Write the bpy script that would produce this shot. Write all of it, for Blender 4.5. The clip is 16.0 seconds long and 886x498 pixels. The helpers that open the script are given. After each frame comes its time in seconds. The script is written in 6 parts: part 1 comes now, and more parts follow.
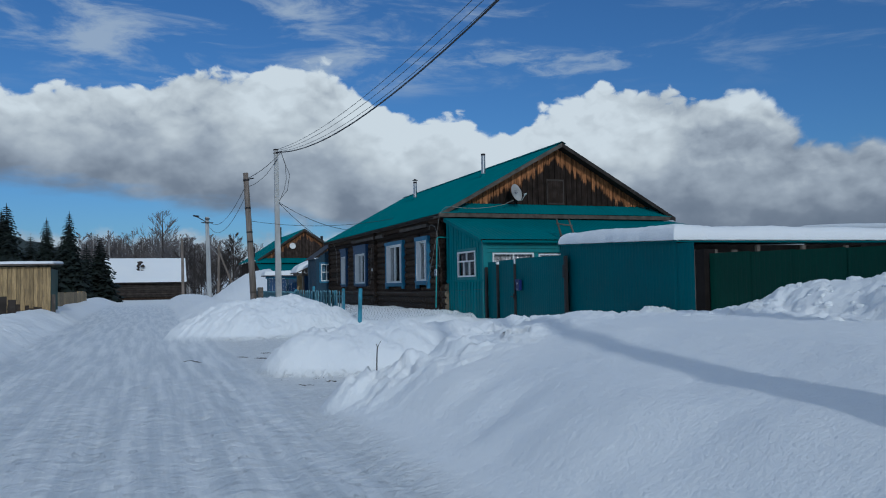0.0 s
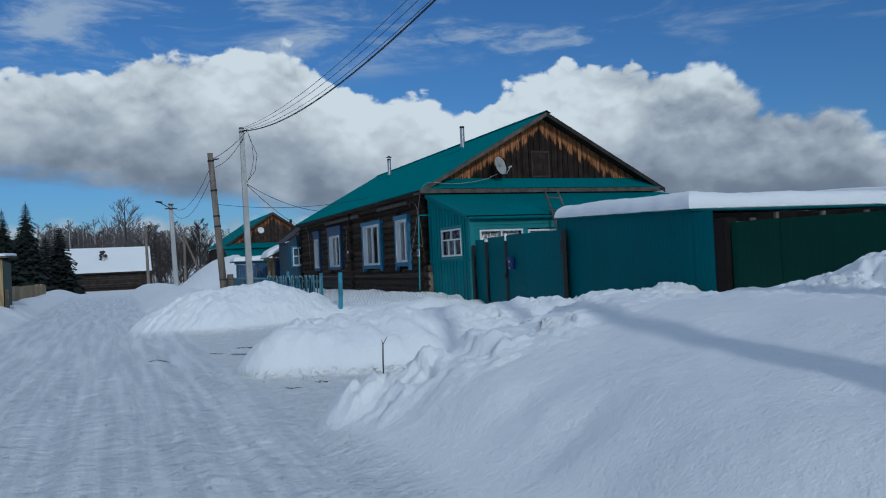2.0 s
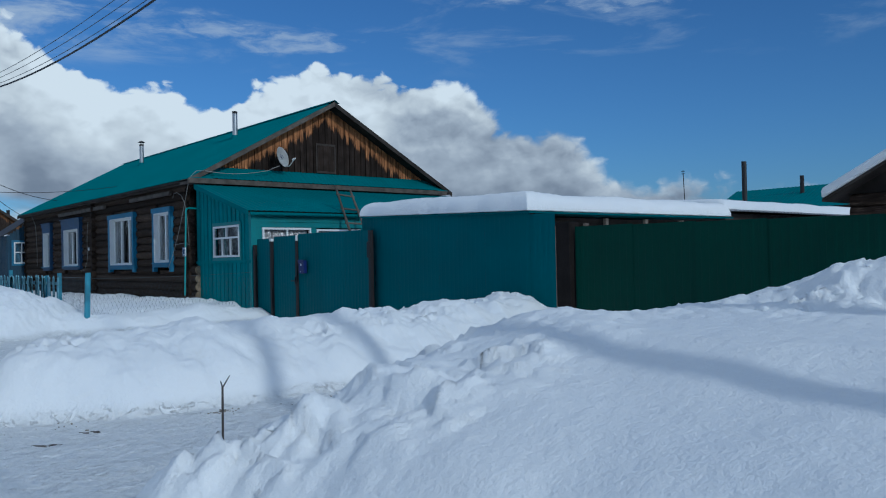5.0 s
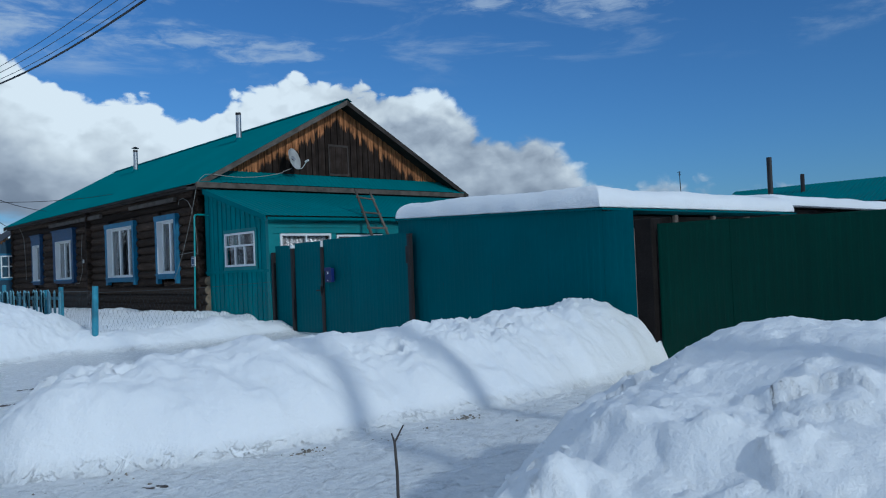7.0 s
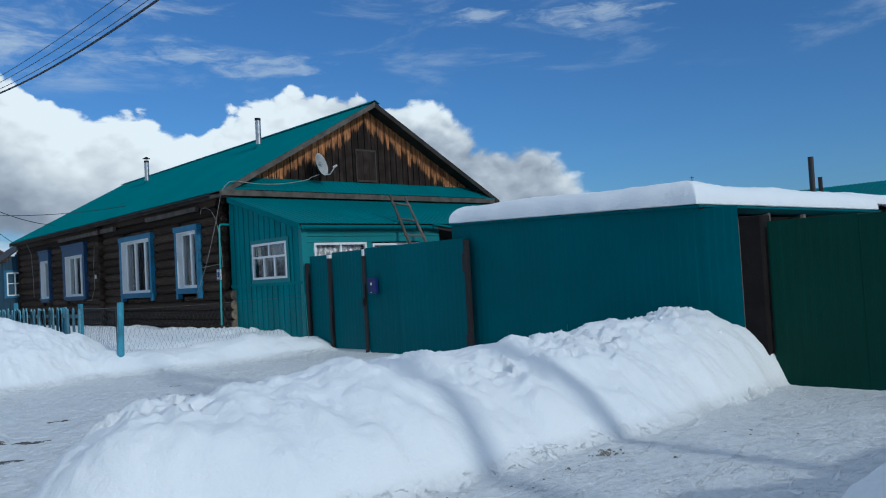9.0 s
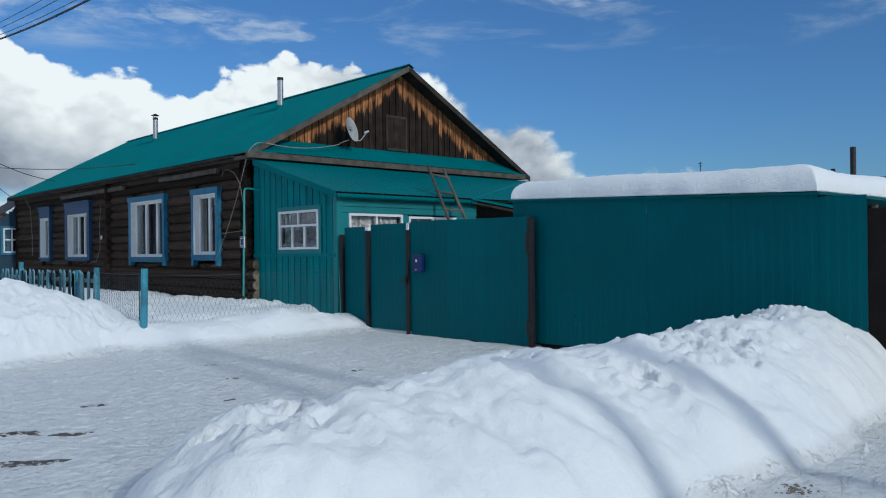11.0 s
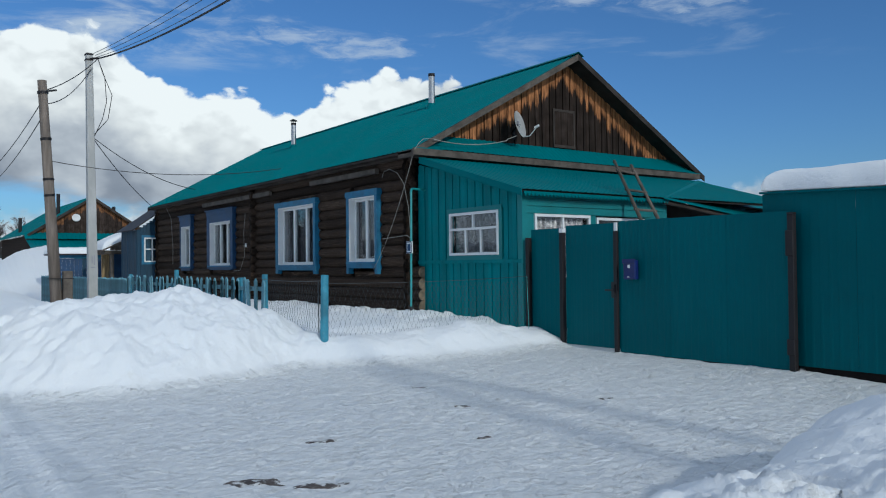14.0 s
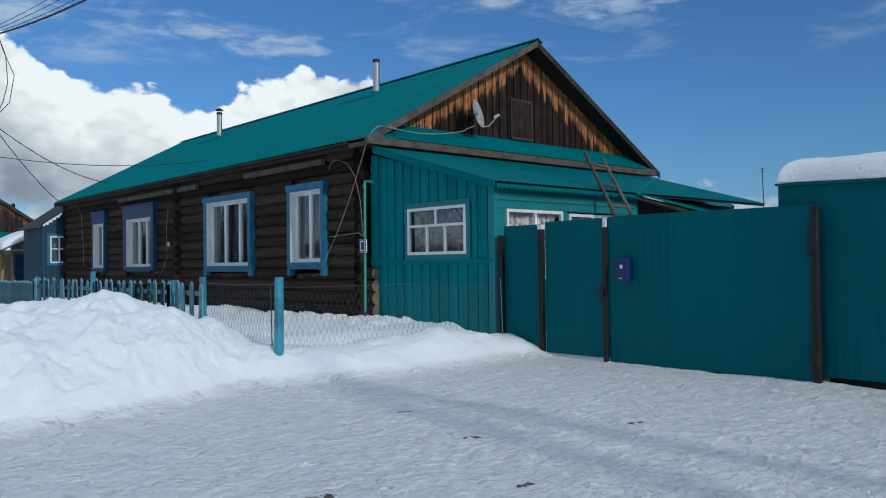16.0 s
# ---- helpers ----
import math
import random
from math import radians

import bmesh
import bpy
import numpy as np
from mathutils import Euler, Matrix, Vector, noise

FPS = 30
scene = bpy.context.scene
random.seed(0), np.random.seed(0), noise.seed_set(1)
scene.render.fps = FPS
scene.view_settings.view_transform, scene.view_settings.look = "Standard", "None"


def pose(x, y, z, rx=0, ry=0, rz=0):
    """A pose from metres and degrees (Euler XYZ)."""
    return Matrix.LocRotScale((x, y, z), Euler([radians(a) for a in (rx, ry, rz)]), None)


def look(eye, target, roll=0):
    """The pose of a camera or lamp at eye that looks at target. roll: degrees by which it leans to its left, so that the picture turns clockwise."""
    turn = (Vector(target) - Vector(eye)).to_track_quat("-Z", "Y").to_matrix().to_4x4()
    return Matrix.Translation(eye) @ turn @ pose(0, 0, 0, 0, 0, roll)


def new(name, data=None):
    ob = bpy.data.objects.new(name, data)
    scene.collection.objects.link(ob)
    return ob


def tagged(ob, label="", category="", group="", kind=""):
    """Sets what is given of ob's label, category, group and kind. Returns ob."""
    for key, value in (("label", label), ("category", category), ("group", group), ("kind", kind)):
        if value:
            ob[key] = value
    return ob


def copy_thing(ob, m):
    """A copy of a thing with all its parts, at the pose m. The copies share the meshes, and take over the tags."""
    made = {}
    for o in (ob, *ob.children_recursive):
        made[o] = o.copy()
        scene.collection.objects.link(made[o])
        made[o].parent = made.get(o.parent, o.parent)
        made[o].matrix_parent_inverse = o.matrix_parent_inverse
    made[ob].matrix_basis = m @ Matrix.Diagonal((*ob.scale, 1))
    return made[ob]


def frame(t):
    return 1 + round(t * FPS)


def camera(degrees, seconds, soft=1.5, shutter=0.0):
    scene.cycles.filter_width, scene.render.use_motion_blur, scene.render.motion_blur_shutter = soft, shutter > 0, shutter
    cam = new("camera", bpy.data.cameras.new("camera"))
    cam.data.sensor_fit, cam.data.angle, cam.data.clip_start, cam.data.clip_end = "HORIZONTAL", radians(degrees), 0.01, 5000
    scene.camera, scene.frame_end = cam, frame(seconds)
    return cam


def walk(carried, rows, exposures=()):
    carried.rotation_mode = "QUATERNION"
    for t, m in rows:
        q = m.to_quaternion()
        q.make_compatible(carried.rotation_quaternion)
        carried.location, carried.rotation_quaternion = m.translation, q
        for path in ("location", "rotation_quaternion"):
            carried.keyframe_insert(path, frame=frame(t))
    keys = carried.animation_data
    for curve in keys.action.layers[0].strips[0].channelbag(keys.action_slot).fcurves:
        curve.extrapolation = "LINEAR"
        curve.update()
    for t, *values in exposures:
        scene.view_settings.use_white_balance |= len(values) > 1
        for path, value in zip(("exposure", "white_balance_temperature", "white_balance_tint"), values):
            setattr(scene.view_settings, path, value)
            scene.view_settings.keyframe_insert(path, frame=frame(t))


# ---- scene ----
cam = camera(58.3, 16.0, soft=1.1)
PATH = [
    (0, (-9.394, -25.415, 1.386), (-8.695, -23.543, 1.473), -0.9),
    (0.5, (-9.383, -24.943, 1.416), (-8.592, -23.106, 1.452), -2.2),
    (1, (-9.286, -24.462, 1.387), (-8.652, -22.566, 1.323), -1.6),
    (1.5, (-9.307, -24.122, 1.391), (-8.518, -22.285, 1.363), -1.1),
    (2, (-9.269, -23.806, 1.417), (-8.497, -21.961, 1.451), -2.7),
    (2.5, (-9.188, -23.383, 1.454), (-8.431, -21.532, 1.464), -1.6),
    (3, (-9.199, -22.902, 1.44), (-8.139, -21.206, 1.477), -1.1),
    (3.5, (-9.145, -22.494, 1.403), (-8.019, -20.842, 1.458), -0.2),
    (4, (-9.103, -22.091, 1.419), (-7.876, -20.514, 1.513), -0.5),
    (4.5, (-9.121, -21.62, 1.43), (-7.786, -20.131, 1.453), -2.0),
    (5, (-9.039, -21.15, 1.413), (-7.731, -19.637, 1.439), -1.2),
    (7.5, (-9.021, -18.949, 1.414), (-7.674, -17.47, 1.457), -2.4),
    (8, (-8.952, -18.55, 1.427), (-7.655, -17.028, 1.43), -1.3),
    (8.5, (-8.951, -18.117, 1.407), (-7.594, -16.649, 1.457), -2.1),
    (9, (-8.949, -17.745, 1.417), (-7.603, -16.267, 1.487), -3.2),
    (11.5, (-9.034, -15.767, 1.535), (-7.684, -14.292, 1.512), 0.5),
    (12, (-9.079, -15.394, 1.52), (-7.864, -13.806, 1.469), 0.7),
    (12.5, (-9.071, -14.92, 1.524), (-7.89, -13.307, 1.528), 0.7),
    (13, (-9.167, -14.533, 1.524), (-7.942, -12.952, 1.506), 0.4),
    (13.5, (-9.115, -14.079, 1.44), (-7.967, -12.441, 1.459), 0.0),
    (14, (-9.077, -13.693, 1.423), (-7.902, -12.074, 1.461), -0.6),
    (14.5, (-9.04, -13.275, 1.45), (-7.823, -11.688, 1.427), -1.2),
    (15, (-8.868, -12.828, 1.445), (-7.638, -11.252, 1.415), -0.3),
    (15.5, (-8.842, -12.449, 1.417), (-7.5, -10.965, 1.4), 0.4),
    (16, (-8.793, -12.073, 1.428), (-7.456, -10.586, 1.465), -0.7),
]
EXPOSURES = [(0.0, -1.06, 5450.0, 3.0), (2.5, -1.05, 5400.0, 2.5), (5.0, -0.94, 5250.0, 1.5), (9.0, -0.70, 5500.0, 1.5), (11.5, -0.60, 5850.0, 3.0), (16.0, -0.60, 5850.0, 3.0)]
walk(cam, [(t, look(eye, target, roll)) for t, eye, target, roll in PATH], EXPOSURES)

# ---- world, sun ----
SUN_EL, SUN_AZ = 26.0, 181.6            # degrees; azimuth clockwise from +y
to_sun = Vector((math.sin(radians(SUN_AZ)) * math.cos(radians(SUN_EL)), math.cos(radians(SUN_AZ)) * math.cos(radians(SUN_EL)), math.sin(radians(SUN_EL))))
sun = new("sun", bpy.data.lights.new("sun", "SUN"))
sun.data.energy, sun.data.angle, sun.data.color = 2.25, radians(1.6), (1.0, 0.935, 0.83)
sun.matrix_basis = look((0, -40, 40), Vector((0, -40, 40)) - to_sun)


class Nodes:
    """Short hand for node trees."""

    def __init__(self, tree):
        self.tree = tree
        tree.nodes.clear()

    def add(self, kind, ins=None, **props):
        n = self.tree.nodes.new(kind)
        if "operation" in props:
            n.operation = props["operation"]
        if "noise_dimensions" in props:
            n.noise_dimensions = props["noise_dimensions"]
        if "data_type" in props:
            n.data_type, n.blend_type = props["data_type"], props["blend_type"]
        if "interpolation_type" in props:
            n.interpolation_type = props["interpolation_type"]
        if "feature" in props:
            n.feature, n.voronoi_dimensions = props["feature"], "2D"
        if "attribute_name" in props:
            n.attribute_name = props["attribute_name"]
        if "sky_type" in props:
            n.sky_type, n.sun_disc = props["sky_type"], props["sun_disc"]
            n.sun_elevation, n.sun_rotation = props["sun_elevation"], props["sun_rotation"]
            n.air_density, n.dust_density, n.ozone_density = props["air_density"], props["dust_density"], props["ozone_density"]
        for k, v in (ins or {}).items():
            self.put(n.inputs[k], v)
        return n

    def put(self, socket, v):
        if isinstance(v, bpy.types.NodeSocket):
            self.tree.links.new(v, socket)
        else:
            socket.default_value = v

    def math(self, op, a, b=0.0, c=0.0, clamp=False):
        n = self.add("ShaderNodeMath", operation=op)
        n.use_clamp = clamp
        for s, v in zip(n.inputs, (a, b, c)):
            self.put(s, v)
        return n.outputs[0]

    def noise(self, vec, scale, detail=4.0, rough=0.55, distort=0.0, dims="3D"):
        return self.add("ShaderNodeTexNoise", {"Vector": vec, "Scale": scale, "Detail": detail, "Roughness": rough, "Distortion": distort}, noise_dimensions=dims).outputs[0]

    def cells(self, vec, scale, soft=0.35):
        return self.add("ShaderNodeTexVoronoi", {"Vector": vec, "Scale": scale, "Smoothness": soft}, feature="SMOOTH_F1").outputs["Distance"]

    def ramp(self, fac, stops, interp="LINEAR"):
        n = self.add("ShaderNodeValToRGB", {"Fac": fac})
        n.color_ramp.interpolation = interp
        while len(n.color_ramp.elements) < len(stops):
            n.color_ramp.elements.new(0.5)
        for e, (p, col) in zip(n.color_ramp.elements, stops):
            e.position, e.color = p, (*col, 1) if len(col) == 3 else col
        return n.outputs[0]

    def mix(self, fac, a, b, blend="MIX"):
        n = self.add("ShaderNodeMix", data_type="RGBA", blend_type=blend)
        for s, v in ((n.inputs[0], fac), (n.inputs[6], a), (n.inputs[7], b)):
            self.put(s, v)
        return n.outputs[2]

    def step(self, x, lo, hi):
        n = self.add("ShaderNodeMapRange", {"Value": x, "From Min": lo, "From Max": hi}, interpolation_type="SMOOTHSTEP")
        return n.outputs[0]

    def scaled(self, vec, s):
        return self.add("ShaderNodeVectorMath", {0: vec, 1: s}, operation="MULTIPLY").outputs[0]


def build_sky():
    world = bpy.data.worlds.new("sky")
    world.use_nodes = True
    scene.world = world
    N = Nodes(world.node_tree)
    sky = N.add("ShaderNodeTexSky", sky_type="NISHITA", sun_disc=False, sun_elevation=radians(SUN_EL), sun_rotation=radians(SUN_AZ), air_density=1.0, dust_density=0.6, ozone_density=2.2)
    d = N.add("ShaderNodeTexCoord").outputs["Generated"]
    xyz = N.add("ShaderNodeSeparateXYZ", {0: d}).outputs
    az = N.math("MULTIPLY", N.math("ARCTAN2", xyz[0], xyz[1]), 57.2958)
    el = N.math("MULTIPLY", N.math("ARCSINE", xyz[2]), 57.2958)
    flat = N.add("ShaderNodeCombineXYZ", {0: az, 1: N.math("MULTIPLY", el, 1.35), 2: 0.0}).outputs[0]
    # tops of the cumulus bank: elevation along the azimuth (-60 to 120 degrees, 0 to 20 degrees high)
    # the tops out of view are raised to add diffuse light
    tops = [(-180, 20), (-60, 16), (-25, 12), (-8, 12.2), (-1, 13.4), (5, 14.4), (10, 15.0), (13.6, 14.8), (16.5, 12.0), (20.5, 11.7), (23.5, 10.6), (26.5, 11.0), (29.5, 12.8), (34, 13.2),
            (38, 12.0), (42.8, 12.2), (44.0, 9.6), (47.0, 9.2), (49.8, 9.0), (51.5, 6.4), (54, 4.8), (60, 4.4), (70, 3.6), (90, 6), (130, 16), (180, 20)]
    curve = N.add("ShaderNodeFloatCurve", {"Value": N.math("DIVIDE", N.math("ADD", az, 180.0), 360.0)})
    pts = curve.mapping.curves[0].points
    while len(pts) < len(tops):
        pts.new(0.5, 0.5)
    for p, (a, e) in zip(pts, tops):
        p.location, p.handle_type = ((a + 180) / 360, e / 20), "VECTOR"
    curve.mapping.update()
    top = N.math("ADD", N.math("MULTIPLY", curve.outputs[0], 20.0), 0.45)
    big = N.math("SUBTRACT", N.noise(flat, 0.16, 2, 0.5), 0.5)
    warp = N.add("ShaderNodeTexNoise", {"Vector": flat, "Scale": 0.5, "Detail": 3.0}).outputs["Color"]

    def heads(shift):
        """Rounded cloud heads at three sizes."""
        at = N.add("ShaderNodeVectorMath", {0: N.add("ShaderNodeVectorMath", {0: flat, 1: N.scaled(warp, (2.2, 2.2, 0.0))}, operation="ADD").outputs[0], 1: shift}, operation="ADD").outputs[0]
        h1 = N.math("MULTIPLY", N.math("SUBTRACT", 0.42, N.cells(at, 0.30)), 1.75)
        h2 = N.math("MULTIPLY", N.math("SUBTRACT", 0.42, N.cells(at, 0.78)), 0.85)
        h3 = N.math("MULTIPLY", N.math("SUBTRACT", N.noise(at, 1.5, 5, 0.6), 0.5), 0.9)
        return N.math("ADD", h1, N.math("ADD", h2, h3))

    puff = heads((0.0, 0.0, 0.0))
    rag = N.math("ADD", puff, N.math("MULTIPLY", big, 1.6))
    edge = N.math("ADD", N.math("SUBTRACT", top, el), rag)
    upper = N.step(edge, -0.05, N.math("ADD", 0.45, N.math("MULTIPLY", N.step(az, 36.0, 52.0), 0.9)))
    # flat grey base, lifting away to the west of the road
    base = N.math("SUBTRACT", 6.2, N.math("MULTIPLY", N.math("MINIMUM", N.math("MAXIMUM", az, -8.0), 30.0), 0.135))
    low = N.noise(N.scaled(flat, (0.35, 1.0, 1.0)), 0.5, 5, 0.55)
    under = N.math("SUBTRACT", el, N.math("ADD", base, N.math("MULTIPLY", N.math("SUBTRACT", low, 0.5), 3.0)))
    lower = N.step(under, -0.9, 0.9)
    cloud = N.math("MULTIPLY", upper, lower)
    # thin second rank of clouds near the horizon
    rank = N.math("SUBTRACT", N.math("ADD", 3.4, N.math("MULTIPLY", N.math("SUBTRACT", N.noise(flat, 0.22, 5, 0.55), 0.45), 7.0)), el)
    behind = N.math("MULTIPLY", N.step(rank, -0.3, 0.9), 0.85)
    # light in the cloud: white billows above, grey-blue towards the base
    h = N.math("DIVIDE", N.math("SUBTRACT", el, base), N.math("MAXIMUM", N.math("SUBTRACT", top, base), 1.5))
    relief = N.math("SUBTRACT", puff, heads((0.15, 0.75, 0.0)))
    soft = N.math("SUBTRACT", N.noise(flat, 0.20, 4, 0.5), 0.5)
    lit = N.math("ADD", N.math("ADD", N.math("MULTIPLY", N.math("MINIMUM", h, 1.0), 0.62), 0.32), N.math("ADD", N.math("ADD", N.math("MULTIPLY", N.math("MULTIPLY", relief, 0.16), N.step(h, 0.1, 1.0)), N.math("MULTIPLY", puff, 0.035)), N.math("MULTIPLY", soft, 1.15)))
    far_side = N.step(az, 33.0, 48.0)
    sunlit = N.math("MULTIPLY", N.step(az, 4.0, 15.0), N.step(az, 40.0, 25.0))
    lit = N.math("ADD", N.math("SUBTRACT", lit, N.math("MULTIPLY", far_side, 0.28)), N.math("MULTIPLY", N.math("MULTIPLY", sunlit, N.step(h, 0.2, 0.7)), 0.26))
    tone = N.ramp(lit, [(0.0, (0.22, 0.25, 0.31)), (0.30, (0.34, 0.365, 0.42)), (0.55, (0.60, 0.615, 0.65)), (0.80, (0.93, 0.915, 0.89)), (1.0, (1.15, 1.125, 1.08))])
    # thin streaks higher up
    streak = N.noise(N.add("ShaderNodeVectorMath", {0: N.scaled(flat, (0.42, 1.25, 1.0)), 1: (0.0, 0.0, 7.3)}, operation="ADD").outputs[0], 0.26, 7, 0.62, 0.5)
    wisp = N.math("MULTIPLY", N.step(N.math("SUBTRACT", streak, N.math("MULTIPLY", N.step(az, 8.0, 26.0), 0.07)), 0.42, 0.66), N.step(el, 12.5, 15.0))
    west = N.math("SUBTRACT", 1.0, N.math("MULTIPLY", N.step(az, 8.0, 40.0), 0.62))
    wisp = N.math("MULTIPLY", N.math("MULTIPLY", wisp, west), 0.75)
    # a few single shreds of thin cloud: azimuth, elevation, half length, half height
    for a0, e0, wa, we in ((30.5, 15.3, 4.2, 0.95), (25.0, 15.9, 5.0, 0.7), (54.0, 17.6, 5.0, 0.8), (46.0, 18.2, 3.0, 0.5)):
        far = N.math("ADD", N.math("POWER", N.math("DIVIDE", N.math("SUBTRACT", az, a0), wa), 2.0), N.math("POWER", N.math("DIVIDE", N.math("SUBTRACT", el, e0), we), 2.0))
        shred = N.math("MULTIPLY", N.step(N.math("ADD", far, N.math("MULTIPLY", N.math("SUBTRACT", N.noise(N.scaled(flat, (0.5, 1.3, 1.0)), 0.9, 6, 0.62, 0.5), 0.5), 4.5)), 1.2, -0.6), 0.55)
        wisp = N.math("MAXIMUM", wisp, shred)
    # unseen thin cloud overhead, added as fill light for the flat snow
    wisp = N.math("MAXIMUM", wisp, N.math("MULTIPLY", N.step(el, 26.0, 42.0), N.math("ADD", 0.28, N.math("MULTIPLY", streak, 0.7))))
    blue = N.mix(1.0, sky.outputs[0], (0.053, 0.078, 0.110, 1), "MULTIPLY")
    col = N.mix(wisp, blue, (0.70, 0.75, 0.82, 1))
    pale = N.ramp(N.noise(flat, 0.5, 4), [(0.35, (0.50, 0.535, 0.59)), (0.62, (0.86, 0.86, 0.86))])
    col = N.mix(behind, col, pale)
    col = N.mix(cloud, col, tone)
    bg = N.add("ShaderNodeBackground", {"Color": col, "Strength": 1.22})
    out = N.add("ShaderNodeOutputWorld", {"Surface": bg.outputs[0]})


build_sky()


# ---- materials ----
def material(name, base, rough=0.6, metal=0.0, dark=0.0, fine=30.0, coarse=2.0, vary=0.18, bump=0.2, bump_scale=40.0, stretch=(1, 1, 1), tint=None, tint_at=(0.5, 0.7), per_object=0.0, spec=0.5):
    m = bpy.data.materials.new(name)
    m.use_nodes = True
    N = Nodes(m.node_tree)
    co = N.scaled(N.add("ShaderNodeTexCoord").outputs["Object"], stretch)
    a, b = N.noise(co, coarse, 4), N.noise(co, fine, 4)
    lo = tuple(v * (1 - vary) for v in base) + (1,)
    hi = tuple(min(1, v * (1 + vary)) for v in base) + (1,)
    col = N.mix(N.step(a, 0.3, 0.7), lo, hi)
    col = N.mix(N.math("MULTIPLY", N.step(b, 0.35, 0.75), 0.5), col, tuple(v * (1 - 0.8 * vary) for v in base) + (1,))
    if tint:
        col = N.mix(N.step(N.noise(co, coarse * 2.3, 6, 0.62), *tint_at), col, (*tint, 1))
    if per_object:
        r = N.add("ShaderNodeObjectInfo").outputs["Random"]
        f = N.add("ShaderNodeMapRange", {"Value": r, "To Min": 1 - per_object, "To Max": 1 + per_object}).outputs[0]
        g = N.add("ShaderNodeCombineXYZ", {0: f, 1: f, 2: f}).outputs[0]
        col = N.mix(1.0, col, g, "MULTIPLY")
    bn = N.add("ShaderNodeBump", {"Height": N.noise(co, bump_scale, 5), "Strength": bump, "Distance": 0.02})
    rg = N.math("ADD", rough - 0.08, N.math("MULTIPLY", a, 0.16))
    p = N.add("ShaderNodeBsdfPrincipled", {"Base Color": col, "Roughness": rg, "Metallic": metal, "Specular IOR Level": spec, "Normal": bn.outputs[0]})
    N.add("ShaderNodeOutputMaterial", {"Surface": p.outputs[0]})
    return m


def snow_material():
    m = bpy.data.materials.new("snow")
    m.use_nodes = True
    N = Nodes(m.node_tree)
    co = N.add("ShaderNodeTexCoord").outputs["Object"]
    packed = N.add("ShaderNodeAttribute", attribute_name="packed").outputs["Fac"]
    big, mid, fine = N.noise(co, 0.5, 4), N.noise(co, 11.0, 7, 0.68), N.noise(co, 45.0, 4)
    # scraped, crumbly crust: short flakes lying two ways
    turned = N.add("ShaderNodeVectorRotate", {"Vector": co, "Angle": 0.75}).outputs[0]
    streaky = N.noise(N.scaled(turned, (1.3, 5.5, 1.0)), 1.7, 6, 0.58, 0.8)
    crumb = N.noise(co, 16.0, 6, 0.68)
    col = N.mix(N.step(big, 0.3, 0.7), (0.89, 0.90, 0.915, 1), (0.92, 0.92, 0.92, 1))
    lane = N.add("ShaderNodeAttribute", attribute_name="lane").outputs["Fac"]
    clots = N.math("MULTIPLY", N.step(N.noise(co, 6.5, 7, 0.72), 0.57, 0.63), 0.55)
    flake = N.step(N.math("ADD", streaky, N.math("MULTIPLY", N.math("SUBTRACT", crumb, 0.5), 0.40)), 0.62, 0.65)
    for turn, size, cut in ((0.10, (0.9, 9.0, 1.0), 0.605), (-0.30, (0.6, 8.0, 1.0), 0.635), (0.85, (0.5, 11.0, 1.0), 0.635)):
        lie = N.scaled(N.add("ShaderNodeVectorRotate", {"Vector": co, "Angle": turn}).outputs[0], size)
        flake = N.math("MAXIMUM", flake, N.step(N.math("ADD", N.noise(lie, 1.7, 6, 0.60, 0.4), N.math("MULTIPLY", N.math("SUBTRACT", crumb, 0.5), 0.16)), cut, cut + 0.02))
    flake = N.math("MAXIMUM", N.math("MULTIPLY", flake, N.math("SUBTRACT", 1.0, lane)), clots)
    worn = N.mix(N.step(crumb, 0.35, 0.62), (0.76, 0.765, 0.765, 1), (0.86, 0.86, 0.855, 1))
    grey = N.mix(flake, worn, (0.99, 0.99, 0.985, 1))
    track = N.noise(N.scaled(co, (5.5, 0.28, 1.0)), 1.0, 6, 0.62)
    grey = N.mix(N.math("MULTIPLY", lane, 0.85), grey, N.mix(N.step(track, 0.36, 0.66), (0.66, 0.69, 0.725, 1), (0.92, 0.925, 0.93, 1)))
    col = N.mix(packed, col, grey)
    # grit and soil in the trodden snow
    grit = N.math("MULTIPLY", N.step(N.noise(N.scaled(co, (1.0, 2.2, 1.0)), 2.1, 8, 0.72), 0.66, 0.76), N.step(packed, 0.4, 0.9))
    col = N.mix(N.math("MULTIPLY", grit, 0.65), col, (0.33, 0.32, 0.31, 1))
    dirt = N.math("MULTIPLY", N.step(N.noise(turned, 3.2, 7, 0.74, 0.4), 0.655, 0.70), N.step(packed, 0.6, 0.95))
    col = N.mix(N.math("MULTIPLY", dirt, 0.55), col, (0.36, 0.355, 0.345, 1))
    # yellowish soil thrown up at the feet of the banks
    soil = N.math("MULTIPLY", N.step(N.noise(co, 1.3, 7, 0.7), 0.63, 0.78), 0.30)
    col = N.mix(N.math("MULTIPLY", soil, N.math("SUBTRACT", 1.0, packed)), col, (0.66, 0.63, 0.57, 1))
    hgt = N.math("ADD", N.math("MULTIPLY", mid, 0.30), N.math("ADD", N.math("MULTIPLY", fine, 0.07), N.math("MULTIPLY", N.math("MULTIPLY", N.math("ADD", N.math("MULTIPLY", flake, 0.34), N.math("MULTIPLY", crumb, 0.62)), packed), 0.62)))
    bn = N.add("ShaderNodeBump", {"Height": hgt, "Strength": 1.0, "Distance": 0.06})
    p = N.add("ShaderNodeBsdfPrincipled", {"Base Color": col, "Roughness": N.math("SUBTRACT", 0.72, N.math("MULTIPLY", packed, 0.22)), "Specular IOR Level": 0.3, "Normal": bn.outputs[0]})
